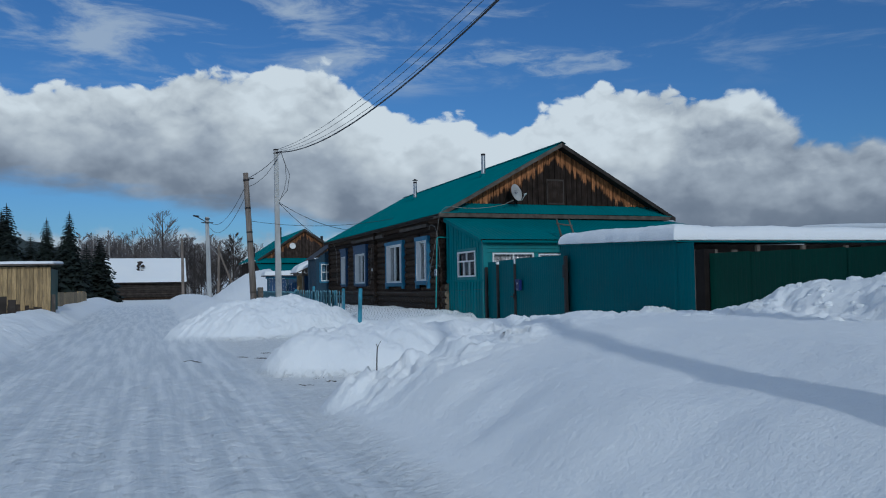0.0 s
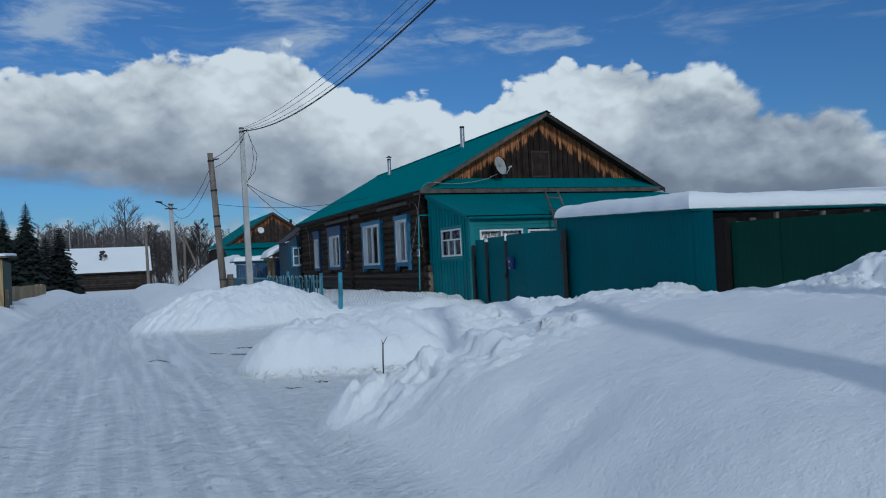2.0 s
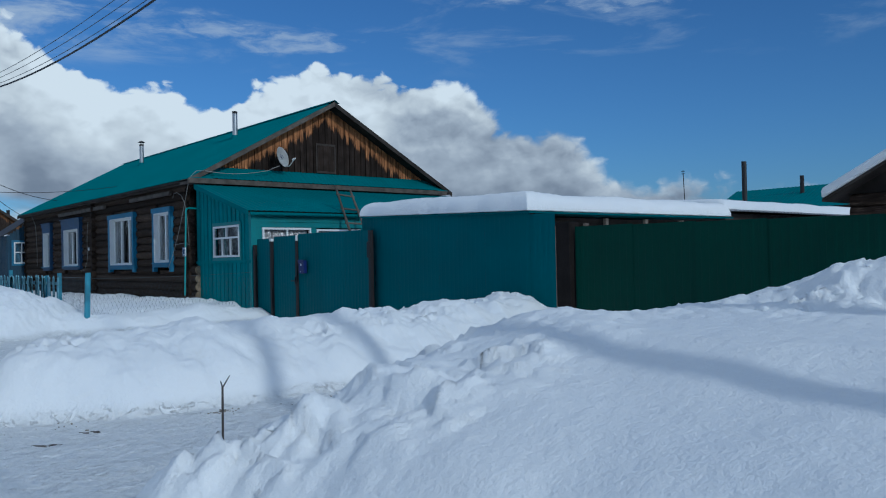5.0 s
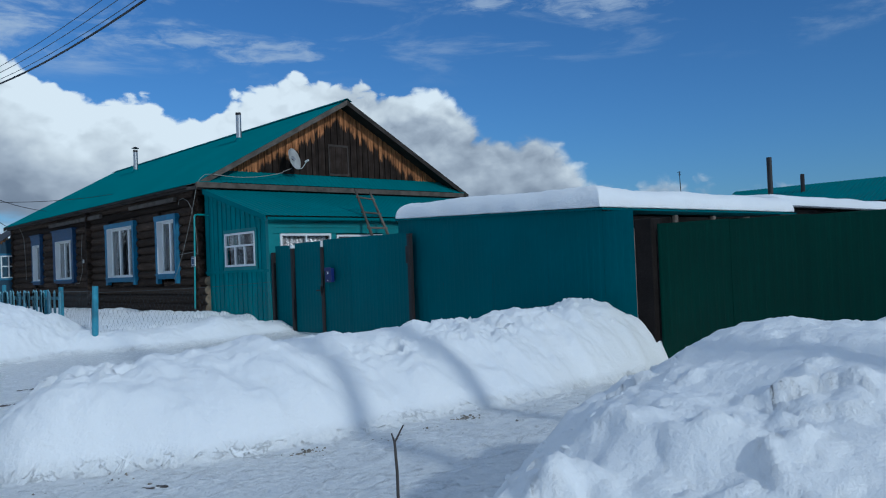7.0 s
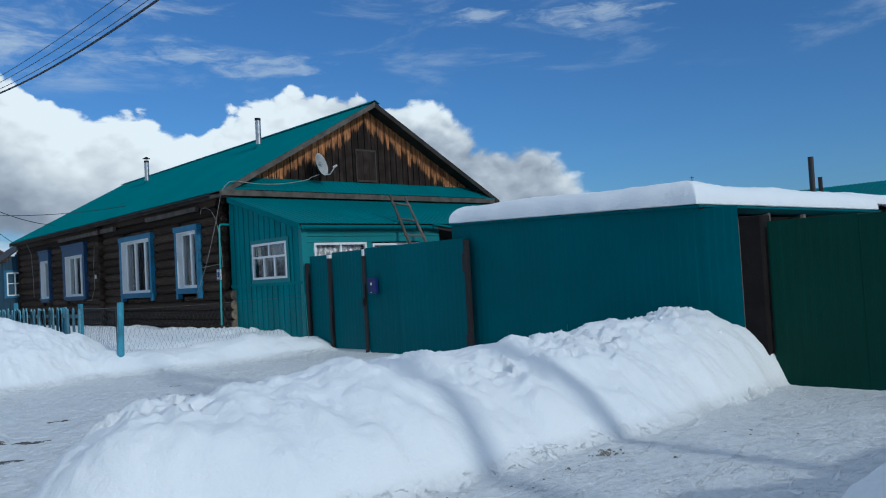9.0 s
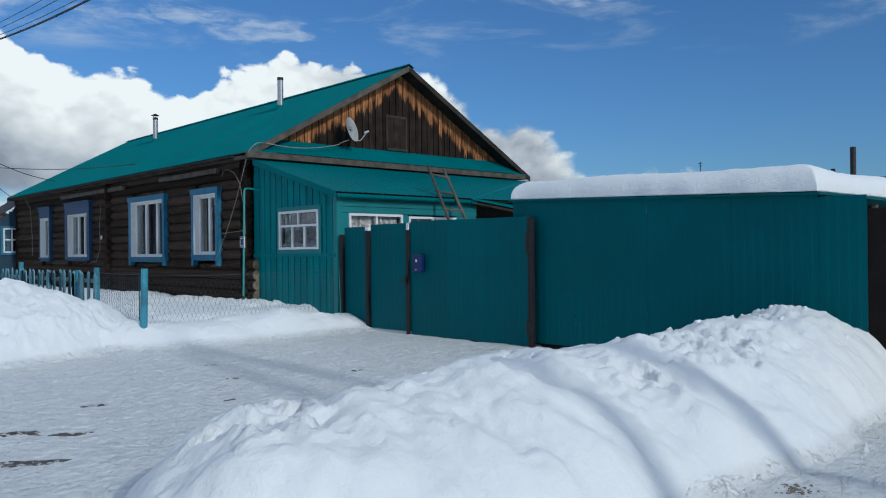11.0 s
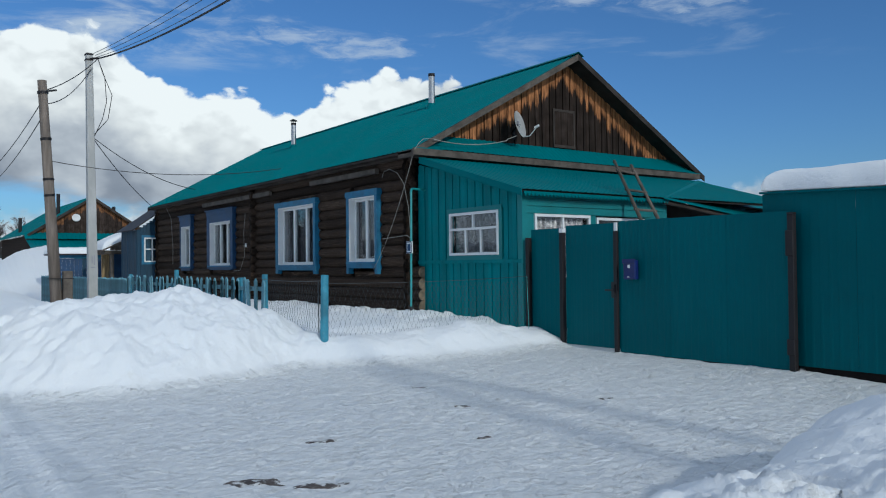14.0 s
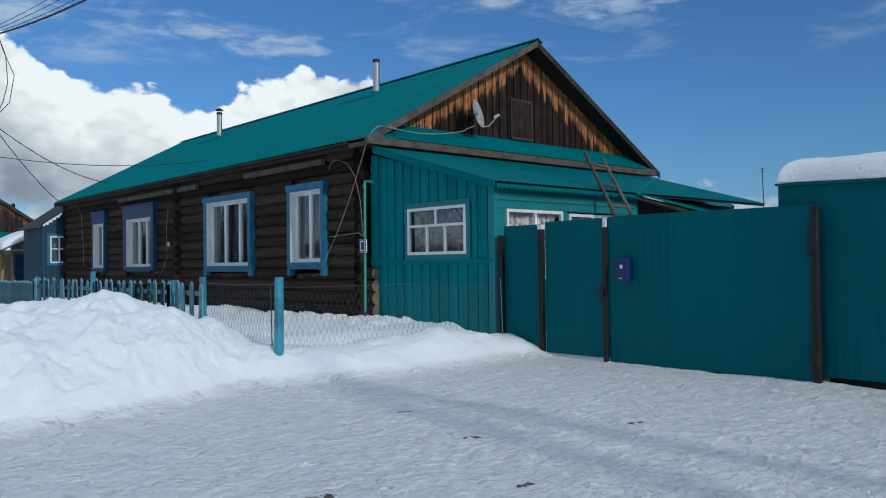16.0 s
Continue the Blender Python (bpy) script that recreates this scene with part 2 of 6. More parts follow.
    N.add("ShaderNodeOutputMaterial", {"Surface": p.outputs[0]})
    return m


def glass_material():
    m = bpy.data.materials.new("window_glass")
    m.use_nodes = True
    N = Nodes(m.node_tree)
    p = N.add("ShaderNodeBsdfPrincipled", {"Base Color": (0.9, 0.93, 0.95, 1), "Roughness": 0.02, "Transmission Weight": 1.0, "IOR": 1.45})
    N.add("ShaderNodeOutputMaterial", {"Surface": p.outputs[0]})
    return m


def board_material(name, weathered, fresh, zmid, zspan, per_object=0.3):
    """Vertical boards: grey-brown where the rain gets at them, fresh orange wood in jagged tongues under the roof's slope."""
    m = bpy.data.materials.new(name)
    m.use_nodes = True
    N = Nodes(m.node_tree)
    co = N.add("ShaderNodeTexCoord").outputs["Object"]
    grain = N.noise(N.scaled(co, (38.0, 38.0, 1.6)), 1.0, 5, 0.6)
    blot = N.noise(co, 3.0, 5)
    rnd = N.add("ShaderNodeObjectInfo").outputs["Random"]
    xyz = N.add("ShaderNodeSeparateXYZ", {0: co}).outputs
    down = N.math("SUBTRACT", zmid[1], N.math("ADD", xyz[2], N.math("MULTIPLY", N.math("ABSOLUTE", N.math("SUBTRACT", xyz[0], zmid[0])), zmid[2])))
    down = N.math("SUBTRACT", down, N.math("ADD", N.math("MULTIPLY", rnd, zspan), N.math("MULTIPLY", N.noise(N.scaled(co, (16.0, 16.0, 2.0)), 1.0, 5, 0.65), 0.62)))
    fresh_here = N.step(down, 0.04, -0.10)
    old = N.mix(N.step(blot, 0.3, 0.7), tuple(v * 0.6 for v in weathered) + (1,), tuple(v * 1.4 for v in weathered) + (1,))
    young = N.mix(N.step(blot, 0.3, 0.7), tuple(v * 0.75 for v in fresh) + (1,), tuple(v * 1.2 for v in fresh) + (1,))
    col = N.mix(fresh_here, old, young)
    col = N.mix(N.math("MULTIPLY", N.step(grain, 0.42, 0.62), 0.75), col, (0.022, 0.014, 0.010, 1))
    f = N.add("ShaderNodeMapRange", {"Value": rnd, "To Min": 1 - per_object, "To Max": 1 + per_object}).outputs[0]
    col = N.mix(1.0, col, N.add("ShaderNodeCombineXYZ", {0: f, 1: f, 2: f}).outputs[0], "MULTIPLY")
    bn = N.add("ShaderNodeBump", {"Height": grain, "Strength": 0.4, "Distance": 0.01})
    p = N.add("ShaderNodeBsdfPrincipled", {"Base Color": col, "Roughness": 0.85, "Specular IOR Level": 0.12, "Normal": bn.outputs[0]})
    N.add("ShaderNodeOutputMaterial", {"Surface": p.outputs[0]})
    return m


SNOW = snow_material()
GLASS = glass_material()
TEAL_ROOF = material("teal_roof_paint", (0.003, 0.150, 0.166), 0.6, 0.0, spec=0.12, fine=9, coarse=0.7, vary=0.10, bump=0.05, tint=(0.008, 0.150, 0.168), tint_at=(0.6, 0.8))
TEAL_FENCE = material("teal_fence_paint", (0.002, 0.108, 0.128), 0.5, spec=0.12, fine=12, coarse=0.9, vary=0.08, bump=0.05, per_object=0.05)
GREEN_FENCE = material("dark_green_paint", (0.002, 0.045, 0.030), 0.5, spec=0.12, fine=12, coarse=0.9, vary=0.10, bump=0.05, per_object=0.06)
TEAL_BOARD = material("teal_painted_board", (0.003, 0.190, 0.208), 0.6, spec=0.2, fine=22, coarse=1.5, vary=0.16, bump=0.25, stretch=(3, 3, 0.5), per_object=0.10)
TEAL_TRIM = material("bright_teal_trim", (0.008, 0.190, 0.200), 0.55, fine=22, coarse=1.5, vary=0.12, bump=0.2)
LOG = material("old_log", (0.044, 0.030, 0.022), 0.9, fine=20, coarse=2.2, vary=0.55, bump=0.8, bump_scale=6.0, stretch=(7, 0.6, 7), tint=(0.17, 0.118, 0.086), tint_at=(0.51, 0.70), per_object=0.5, spec=0.12)
LOG_END = material("log_end_grain", (0.19, 0.145, 0.10), 0.8, fine=40, coarse=9, vary=0.35, bump=0.5, per_object=0.25, spec=0.25)
OLD_PLANK = material("grey_old_plank", (0.125, 0.105, 0.088), 0.85, fine=30, coarse=2, vary=0.35, bump=0.4, stretch=(2, 2, 2), per_object=0.2, spec=0.25)
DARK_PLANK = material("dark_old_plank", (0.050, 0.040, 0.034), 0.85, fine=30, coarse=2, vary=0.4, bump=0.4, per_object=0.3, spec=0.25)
YELLOW_PLANK = material("weathered_yellow_plank", (0.36, 0.25, 0.12), 0.8, fine=30, coarse=3, vary=0.35, bump=0.3, stretch=(6, 6, 0.6), tint=(0.13, 0.10, 0.075), tint_at=(0.5, 0.75), per_object=0.25)
WHITE = material("white_plastic", (0.80, 0.80, 0.79), 0.4, fine=30, coarse=3, vary=0.05, bump=0.03)
BLUE_TRIM = material("blue_casing_paint", (0.018, 0.150, 0.275), 0.5, fine=30, coarse=4, vary=0.25, bump=0.2, tint=(0.06, 0.27, 0.42), tint_at=(0.55, 0.8))
DARK_BLUE = material("dark_blue_paint", (0.009, 0.048, 0.125), 0.5, fine=30, coarse=3, vary=0.25, bump=0.2)
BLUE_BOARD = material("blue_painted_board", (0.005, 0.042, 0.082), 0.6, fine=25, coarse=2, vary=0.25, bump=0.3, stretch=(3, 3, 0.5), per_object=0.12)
PICKET_BLUE = material("faded_blue_picket_paint", (0.17, 0.37, 0.44), 0.65, fine=35, coarse=5, vary=0.3, bump=0.3, tint=(0.22, 0.37, 0.41), tint_at=(0.55, 0.75), per_object=0.18)
POST_BLUE = material("blue_post_paint", (0.045, 0.235, 0.330), 0.6, fine=35, coarse=5, vary=0.3, bump=0.3, tint=(0.22, 0.37, 0.41), tint_at=(0.58, 0.75))
PIPE_TEAL = material("teal_gas_pipe_paint", (0.03, 0.30, 0.30), 0.45, fine=30, coarse=5, vary=0.15, bump=0.05)
DARK_STEEL = material("dark_primed_steel", (0.016, 0.013, 0.015), 0.6, 0.2, fine=40, coarse=3, vary=0.3, bump=0.1)
RUST = material("rust_brown_steel", (0.012, 0.0095, 0.011), 0.6, 0.2, fine=40, coarse=3, vary=0.3, bump=0.1)
GALV = material("galvanised_pipe", (0.46, 0.47, 0.49), 0.32, 0.85, fine=18, coarse=4, vary=0.15, bump=0.05)
WIRE = material("galvanised_wire", (0.10, 0.11, 0.115), 0.45, 0.7, fine=18, coarse=4, vary=0.15, bump=0.0)
BLACK = material("black_rubber", (0.018, 0.018, 0.02), 0.6, fine=18, coarse=4, vary=0.2, bump=0.0)
CABLE_GREY = material("grey_cable", (0.29, 0.275, 0.25), 0.6, fine=18, coarse=4, vary=0.2, bump=0.0)
CONCRETE = material("pale_concrete", (0.46, 0.455, 0.44), 0.85, fine=45, coarse=3, vary=0.15, bump=0.2, stretch=(1, 1, 0.4))
POLE_WOOD = material("weathered_pole_wood", (0.215, 0.175, 0.145), 0.9, fine=30, coarse=2, vary=0.35, bump=0.5, stretch=(5, 5, 0.5))
CURTAIN = material("grey_curtain", (0.15, 0.14, 0.155), 0.9, fine=25, coarse=6, vary=0.3, bump=0.1)
LACE = material("patterned_net_curtain", (0.30, 0.29, 0.30), 0.9, fine=26, coarse=12, vary=0.55, bump=0.1, tint=(0.62, 0.60, 0.60), tint_at=(0.55, 0.66))
MAIL_BLUE = material("blue_enamel", (0.006, 0.018, 0.12), 0.35, fine=30, coarse=4, vary=0.12, bump=0.03)
DISH_WHITE = material("off_white_dish_paint", (0.70, 0.69, 0.67), 0.5, fine=30, coarse=4, vary=0.08, bump=0.02)
GREY_MARK = material("grey_print", (0.33, 0.33, 0.36), 0.6, fine=30, coarse=4, vary=0.1, bump=0.0)
ROOM_SHADE = material("room_shade_tone", (0.05, 0.045, 0.045), 0.9, vary=0.2, bump=0.0)
SOIL = material("wet_soil", (0.085, 0.068, 0.060), 0.7, fine=25, coarse=7, vary=0.4, bump=0.8, tint=(0.66, 0.66, 0.66), tint_at=(0.50, 0.60))
CRUMBS = material("dried_soil", (0.24, 0.21, 0.175), 0.9, fine=25, coarse=7, vary=0.4, bump=0.3)
SPRUCE = material("spruce_needles", (0.008, 0.016, 0.012), 0.8, fine=12, coarse=1.0, vary=0.45, bump=0.0)
# for the timber gatepost, and for the strip that stands for a gap's shade
TIMBER_GAP_DARK = material("dark_timber_and_gap_shade", (0.014, 0.011, 0.010), 0.9, fine=30, coarse=3, vary=0.35, bump=0.4, spec=0.2)
BARK = material("dark_bark", (0.060, 0.050, 0.045), 0.9, fine=12, coarse=1.0, vary=0.35, bump=0.3)
TWIGS = material("bare_twigs", (0.165, 0.145, 0.142), 0.9, fine=3, coarse=0.3, vary=0.3, bump=0.0)
BIRCH = material("birch_stems", (0.42, 0.40, 0.38), 0.9, fine=8, coarse=1.0, vary=0.35, bump=0.1)
FOREST = material("far_conifer_forest", (0.030, 0.040, 0.042), 0.9, fine=0.5, coarse=0.05, vary=0.35, bump=0.0)
GABLE = board_material("gable_board", (0.032, 0.023, 0.019), (0.46, 0.195, 0.080), (4.5, 6.17, 0.555), 0.30)
GABLE_FAR = board_material("gable_board_far", (0.050, 0.036, 0.030), (0.22, 0.10, 0.045), (5.1, 6.75, 0.65), 0.35)


# ---- mesh helpers ----
def box(bm, x0, x1, y0, y1, z0, z1):
    v = [bm.verts.new(p) for p in ((x0, y0, z0), (x1, y0, z0), (x1, y1, z0), (x0, y1, z0), (x0, y0, z1), (x1, y0, z1), (x1, y1, z1), (x0, y1, z1))]
    for f in ((0, 3, 2, 1), (4, 5, 6, 7), (0, 1, 5, 4), (1, 2, 6, 5), (2, 3, 7, 6), (3, 0, 4, 7)):
        bm.faces.new([v[i] for i in f])
    return v


def slab(bm, quad, depth):
    """A plate over four corners, thickened by the vector depth."""
    a = [bm.verts.new(p) for p in quad]
    b = [bm.verts.new(Vector(p) + Vector(depth)) for p in quad]
    bm.faces.new(a)
    bm.faces.new(b[::-1])
    for i in range(4):
        bm.faces.new((a[i], b[i], b[(i + 1) % 4], a[(i + 1) % 4]))


def rod(bm, p, q, r, r2=None, sides=8, cap=True):
    """A round bar from p to q, which may taper."""
    p, q = Vector(p), Vector(q)
    r2 = r if r2 is None else r2
    t = (q - p).normalized()
    u = t.orthogonal().normalized()
    w = t.cross(u)
    rings = []
    for c, rr in ((p, r), (q, r2)):
        rings.append([bm.verts.new(c + rr * (math.cos(2 * math.pi * i / sides) * u + math.sin(2 * math.pi * i / sides) * w)) for i in range(sides)])
    for i in range(sides):
        bm.faces.new((rings[0][i], rings[0][(i + 1) % sides], rings[1][(i + 1) % sides], rings[1][i]))
    if cap:
        bm.faces.new(rings[0][::-1])
        bm.faces.new(rings[1])


def tube(bm, pts, r, sides=6):
    """A bent round bar through the points."""
    pts = [Vector(p) for p in pts]
    rings, u = [], None
    for i, p in enumerate(pts):
        t = (pts[min(i + 1, len(pts) - 1)] - pts[max(i - 1, 0)]).normalized()
        u = t.orthogonal().normalized() if u is None else (u - t * u.dot(t)).normalized()
        w = t.cross(u)
        rings.append([bm.verts.new(p + r * (math.cos(2 * math.pi * k / sides) * u + math.sin(2 * math.pi * k / sides) * w)) for k in range(sides)])
    for a, b in zip(rings, rings[1:]):
        for k in range(sides):
            bm.faces.new((a[k], a[(k + 1) % sides], b[(k + 1) % sides], b[k]))
    bm.faces.new(rings[0][::-1])
    bm.faces.new(rings[-1])


def sag(p, q, drop, n=16):
    p, q = Vector(p), Vector(q)
    return [p.lerp(q, i / n) - Vector((0, 0, drop * 4 * (i / n) * (1 - i / n))) for i in range(n + 1)]


def sheet(bm, o, u, v, n, pitch=0.115, depth=0.012, flat=0.55):
    """A profiled steel sheet from the corner o: ribs run along v, and repeat along u."""
    o, u, v, n = Vector(o), Vector(u), Vector(v), Vector(n).normalized()
    length = u.length
    e = u.normalized()
    s, prof = 0.0, []
    while s < length - 1e-6:
        for f, d in ((0.0, 0.0), (flat, 0.0), (flat + 0.10, 1.0), (0.90, 1.0)):
            if s + f * pitch < length:
                prof.append((s + f * pitch, d))
        s += pitch
    prof.append((length, 0.0))
    lo = [bm.verts.new(o + e * a + n * depth * d) for a, d in prof]
    hi = [bm.verts.new(o + e * a + n * depth * d + v) for a, d in prof]
    for i in range(len(prof) - 1):
        bm.faces.new((lo[i], lo[i + 1], hi[i + 1], hi[i]))


def finish(name, bm, mat, smooth=False, bevel=0.0):
    if bevel:
        bmesh.ops.bevel(bm, geom=bm.edges[:], offset=bevel, segments=1, affect="EDGES", profile=0.7)
    bmesh.ops.recalc_face_normals(bm, faces=bm.faces[:])
    me = bpy.data.meshes.new(name)
    bm.to_mesh(me)
    bm.free()
    me.materials.append(mat)
    if smooth:
        me.shade_smooth()
    return new(name, me)


def part(name, bm, mat, parent, label="", smooth=False, bevel=0.0):
    ob = finish(name, bm, mat, smooth, bevel)
    adopt(ob, parent)
    if label:
        tagged(ob, label)
    return ob


def adopt(ob, parent):
    """Hang ob under parent and leave it where it is."""
    ob.parent = parent
    home, p = Matrix.Identity(4), parent
    while p:
        home = p.matrix_basis.inverted() if p.parent is None else home
        p = p.parent
    ob.matrix_parent_inverse = home if parent.parent is None else Matrix.Identity(4)


def thing(name, at, label, category, group="", kind=""):
    ob = new(name)
    ob.empty_display_size = 0.2
    ob.matrix_basis = Matrix.Translation(at)
    return tagged(ob, label, category, group, kind)


def shared(name, me, at, parent, rot=None, scale=None):
    """One more object on a mesh that alike pieces share."""
    ob = new(name, me)
    ob.matrix_basis = Matrix.LocRotScale(Vector(at), rot, Vector(scale) if scale else None)
    adopt(ob, parent)
    return ob


def block(name, parent, mat, *sizes, label="", bevel=0.0):
    bm = bmesh.new()
    for s in sizes:
        box(bm, *s)
    return part(name, bm, mat, parent, label, bevel=bevel)


def bar(name, parent, mat, p, q, r, r2=None, sides=8, label=""):
    bm = bmesh.new()
    rod(bm, p, q, r, r2, sides)
    return part(name, bm, mat, parent, label, smooth=False)


# ---- snow-covered ground ----
TABLE = np.random.RandomState(7).rand(64, 64)


def lattice(x, y, shift=0):
    xi, yi = np.floor(x).astype(int), np.floor(y).astype(int)
    fx, fy = x - xi, y - yi
    fx, fy = fx * fx * (3 - 2 * fx), fy * fy * (3 - 2 * fy)
    g = lambda a, b: TABLE[(a + 17 * shift) % 64, (b + 29 * shift) % 64]
    return (g(xi, yi) * (1 - fx) + g(xi + 1, yi) * fx) * (1 - fy) + (g(xi, yi + 1) * (1 - fx) + g(xi + 1, yi + 1) * fx) * fy - 0.5


def fbm(x, y, size, octaves=3, shift=0):
    total, amp = 0.0, 1.0
    for k in range(octaves):
        total = total + amp * lattice(x / size * 2**k + 3.7 * k, y / size * 2**k + 1.3 * k, shift + k)
        amp *= 0.5
    return total


def billow(x, y, size, octaves=3, shift=0):
    total, amp = 0.0, 1.0
    for k in range(octaves):
        total = total + amp * (0.5 - 2 * np.abs(lattice(x / size * 2**k + 5.1 * k, y / size * 2**k + 2.9 * k, shift + k)))
        amp *= 0.5
    return total


def clumps(x, y, size, shift=0, share=0.75):
    """Half-sunk rounded clods, one to a cell, of uneven size."""
    u, v = x / size, y / size
    ui, vi = np.floor(u).astype(int), np.floor(v).astype(int)
    best = np.zeros_like(x)
    for di in (-1, 0, 1):
        for dj in (-1, 0, 1):
            a, b = ui + di, vi + dj
            g = lambda k: TABLE[(a + 11 * k + 17 * shift) % 64, (b + 23 * k + 29 * shift) % 64]
            r = 0.28 + 0.55 * g(3) ** 1.5
            d = ((u - a - g(1)) ** 2 + (v - b - g(2)) ** 2 * (0.7 + 0.8 * g(5))) / r**2
            best = np.maximum(best, np.where(g(4) < share, r * np.sqrt(np.clip(1 - d, 0, 1)), 0))
    return best * size


def facets(x, y, size, shift=0):
    """Broken slabs: each cell lies as a tilted plane."""
    u, v = x / size, y / size
    ui, vi = np.floor(u).astype(int), np.floor(v).astype(int)
    near, out = np.full_like(x, 9.0), np.zeros_like(x)
    for di in (-1, 0, 1):
        for dj in (-1, 0, 1):
            a, b = ui + di, vi + dj
            g = lambda k: TABLE[(a + 13 * k + 19 * shift) % 64, (b + 7 * k + 31 * shift) % 64]
            du, dv = u - a - g(1), v - b - g(2)
            d = du * du + dv * dv
            h = 0.7 * (g(3) - 0.5) + 1.5 * (du * (g(4) - 0.5) + dv * (g(5) - 0.5))
            out = np.where(d < near, h, out)
            near = np.minimum(near, d)
    return out * size


def smooth01(a, lo, hi):
    t = np.clip((a - lo) / (hi - lo), 0, 1)
    return t * t * (3 - 2 * t)


def ridge(x, y, line, power=1.25):
    """A heap of snow along a line of (x, y, height, half width)."""
    best = np.zeros_like(x)
    for (ax, ay, ah, aw), (bx, by, bh, bw) in zip(line, line[1:]):
        dx, dy = bx - ax, by - ay
        t = np.clip(((x - ax) * dx + (y - ay) * dy) / (dx * dx + dy * dy), 0, 1)
        d = np.hypot(x - ax - t * dx, y - ay - t * dy) / (aw + t * (bw - aw))
        best = np.maximum(best, (ah + t * (bh - ah)) * np.cos(np.pi / 2 * np.clip(d, 0, 1)) ** power)
    return best


BANK_A = [(-7.1, -2.5, 0.76, 2.0), (-6.6, -2.5, 0.94, 2.3), (-5.6, -2.3, 1.03, 2.1), (-4.7, -2.4, 0.72, 1.7), (-3.9, -2.9, 0.46, 1.2)]
BANK_GATE = [(-4.2, -3.0, 0.40, 0.95), (-2.6, -3.2, 0.38, 0.95), (-1.2, -3.5, 0.48, 1.0), (-0.2, -3.45, 0.36, 1.1), (0.3, -3.3, 0.34, 1.0)]
BANK_B = [(-6.55, -12.35, 0.62, 1.15), (-6.1, -12.35, 0.70, 1.35), (-5.0, -12.35, 0.66, 1.42), (-3.5, -12.35, 0.70, 1.45), (-2.0, -12.35, 0.74, 1.40), (-0.5, -12.3, 0.80, 1.32), (0.1, -12.3, 0.75, 1.25)]
VERGE = [(-6.6, 1.0, 0.62, 1.6), (-6.4, 8.0, 0.80, 1.9), (-6.4, 18.0, 0.80, 1.9), (-6.2, 34.0, 0.9, 2.0), (-6.0, 60.0, 0.7, 1.8)]
LEFT = [(-13.4, -60.0, 0.55, 1.7), (-13.4, -4.0, 0.55, 1.7), (-13.6, 20.0, 0.65, 1.7), (-13.8, 60.0, 0.6, 1.7)]
CREST = [(-7.1, -17.05, 0.40, 0.60), (-6.5, -17.45, 0.55, 0.9), (-6.0, -17.35, 0.74, 1.15), (-5.1, -17.25, 0.94, 1.3), (-4.65, -17.25, 1.02, 1.3), (-4.1, -17.35, 0.88, 1.2), (-3.3, -17.5, 0.66, 1.1)]
CRUMBLE = [(-2.9, -17.6, 0.74, 0.75), (-2.85, -18.0, 1.04, 0.9), (-2.75, -18.6, 1.27, 1.0), (-2.75, -20.2, 1.37, 1.2), (-2.6, -22.0, 1.38, 1.4), (-2.4, -25.0, 1.36, 1.5)]
HEAP = [(-2.8, 31.0, 2.0, 3.2), (-1.6, 33.0, 2.95, 3.6), (0.4, 34.0, 1.6, 3.2)]


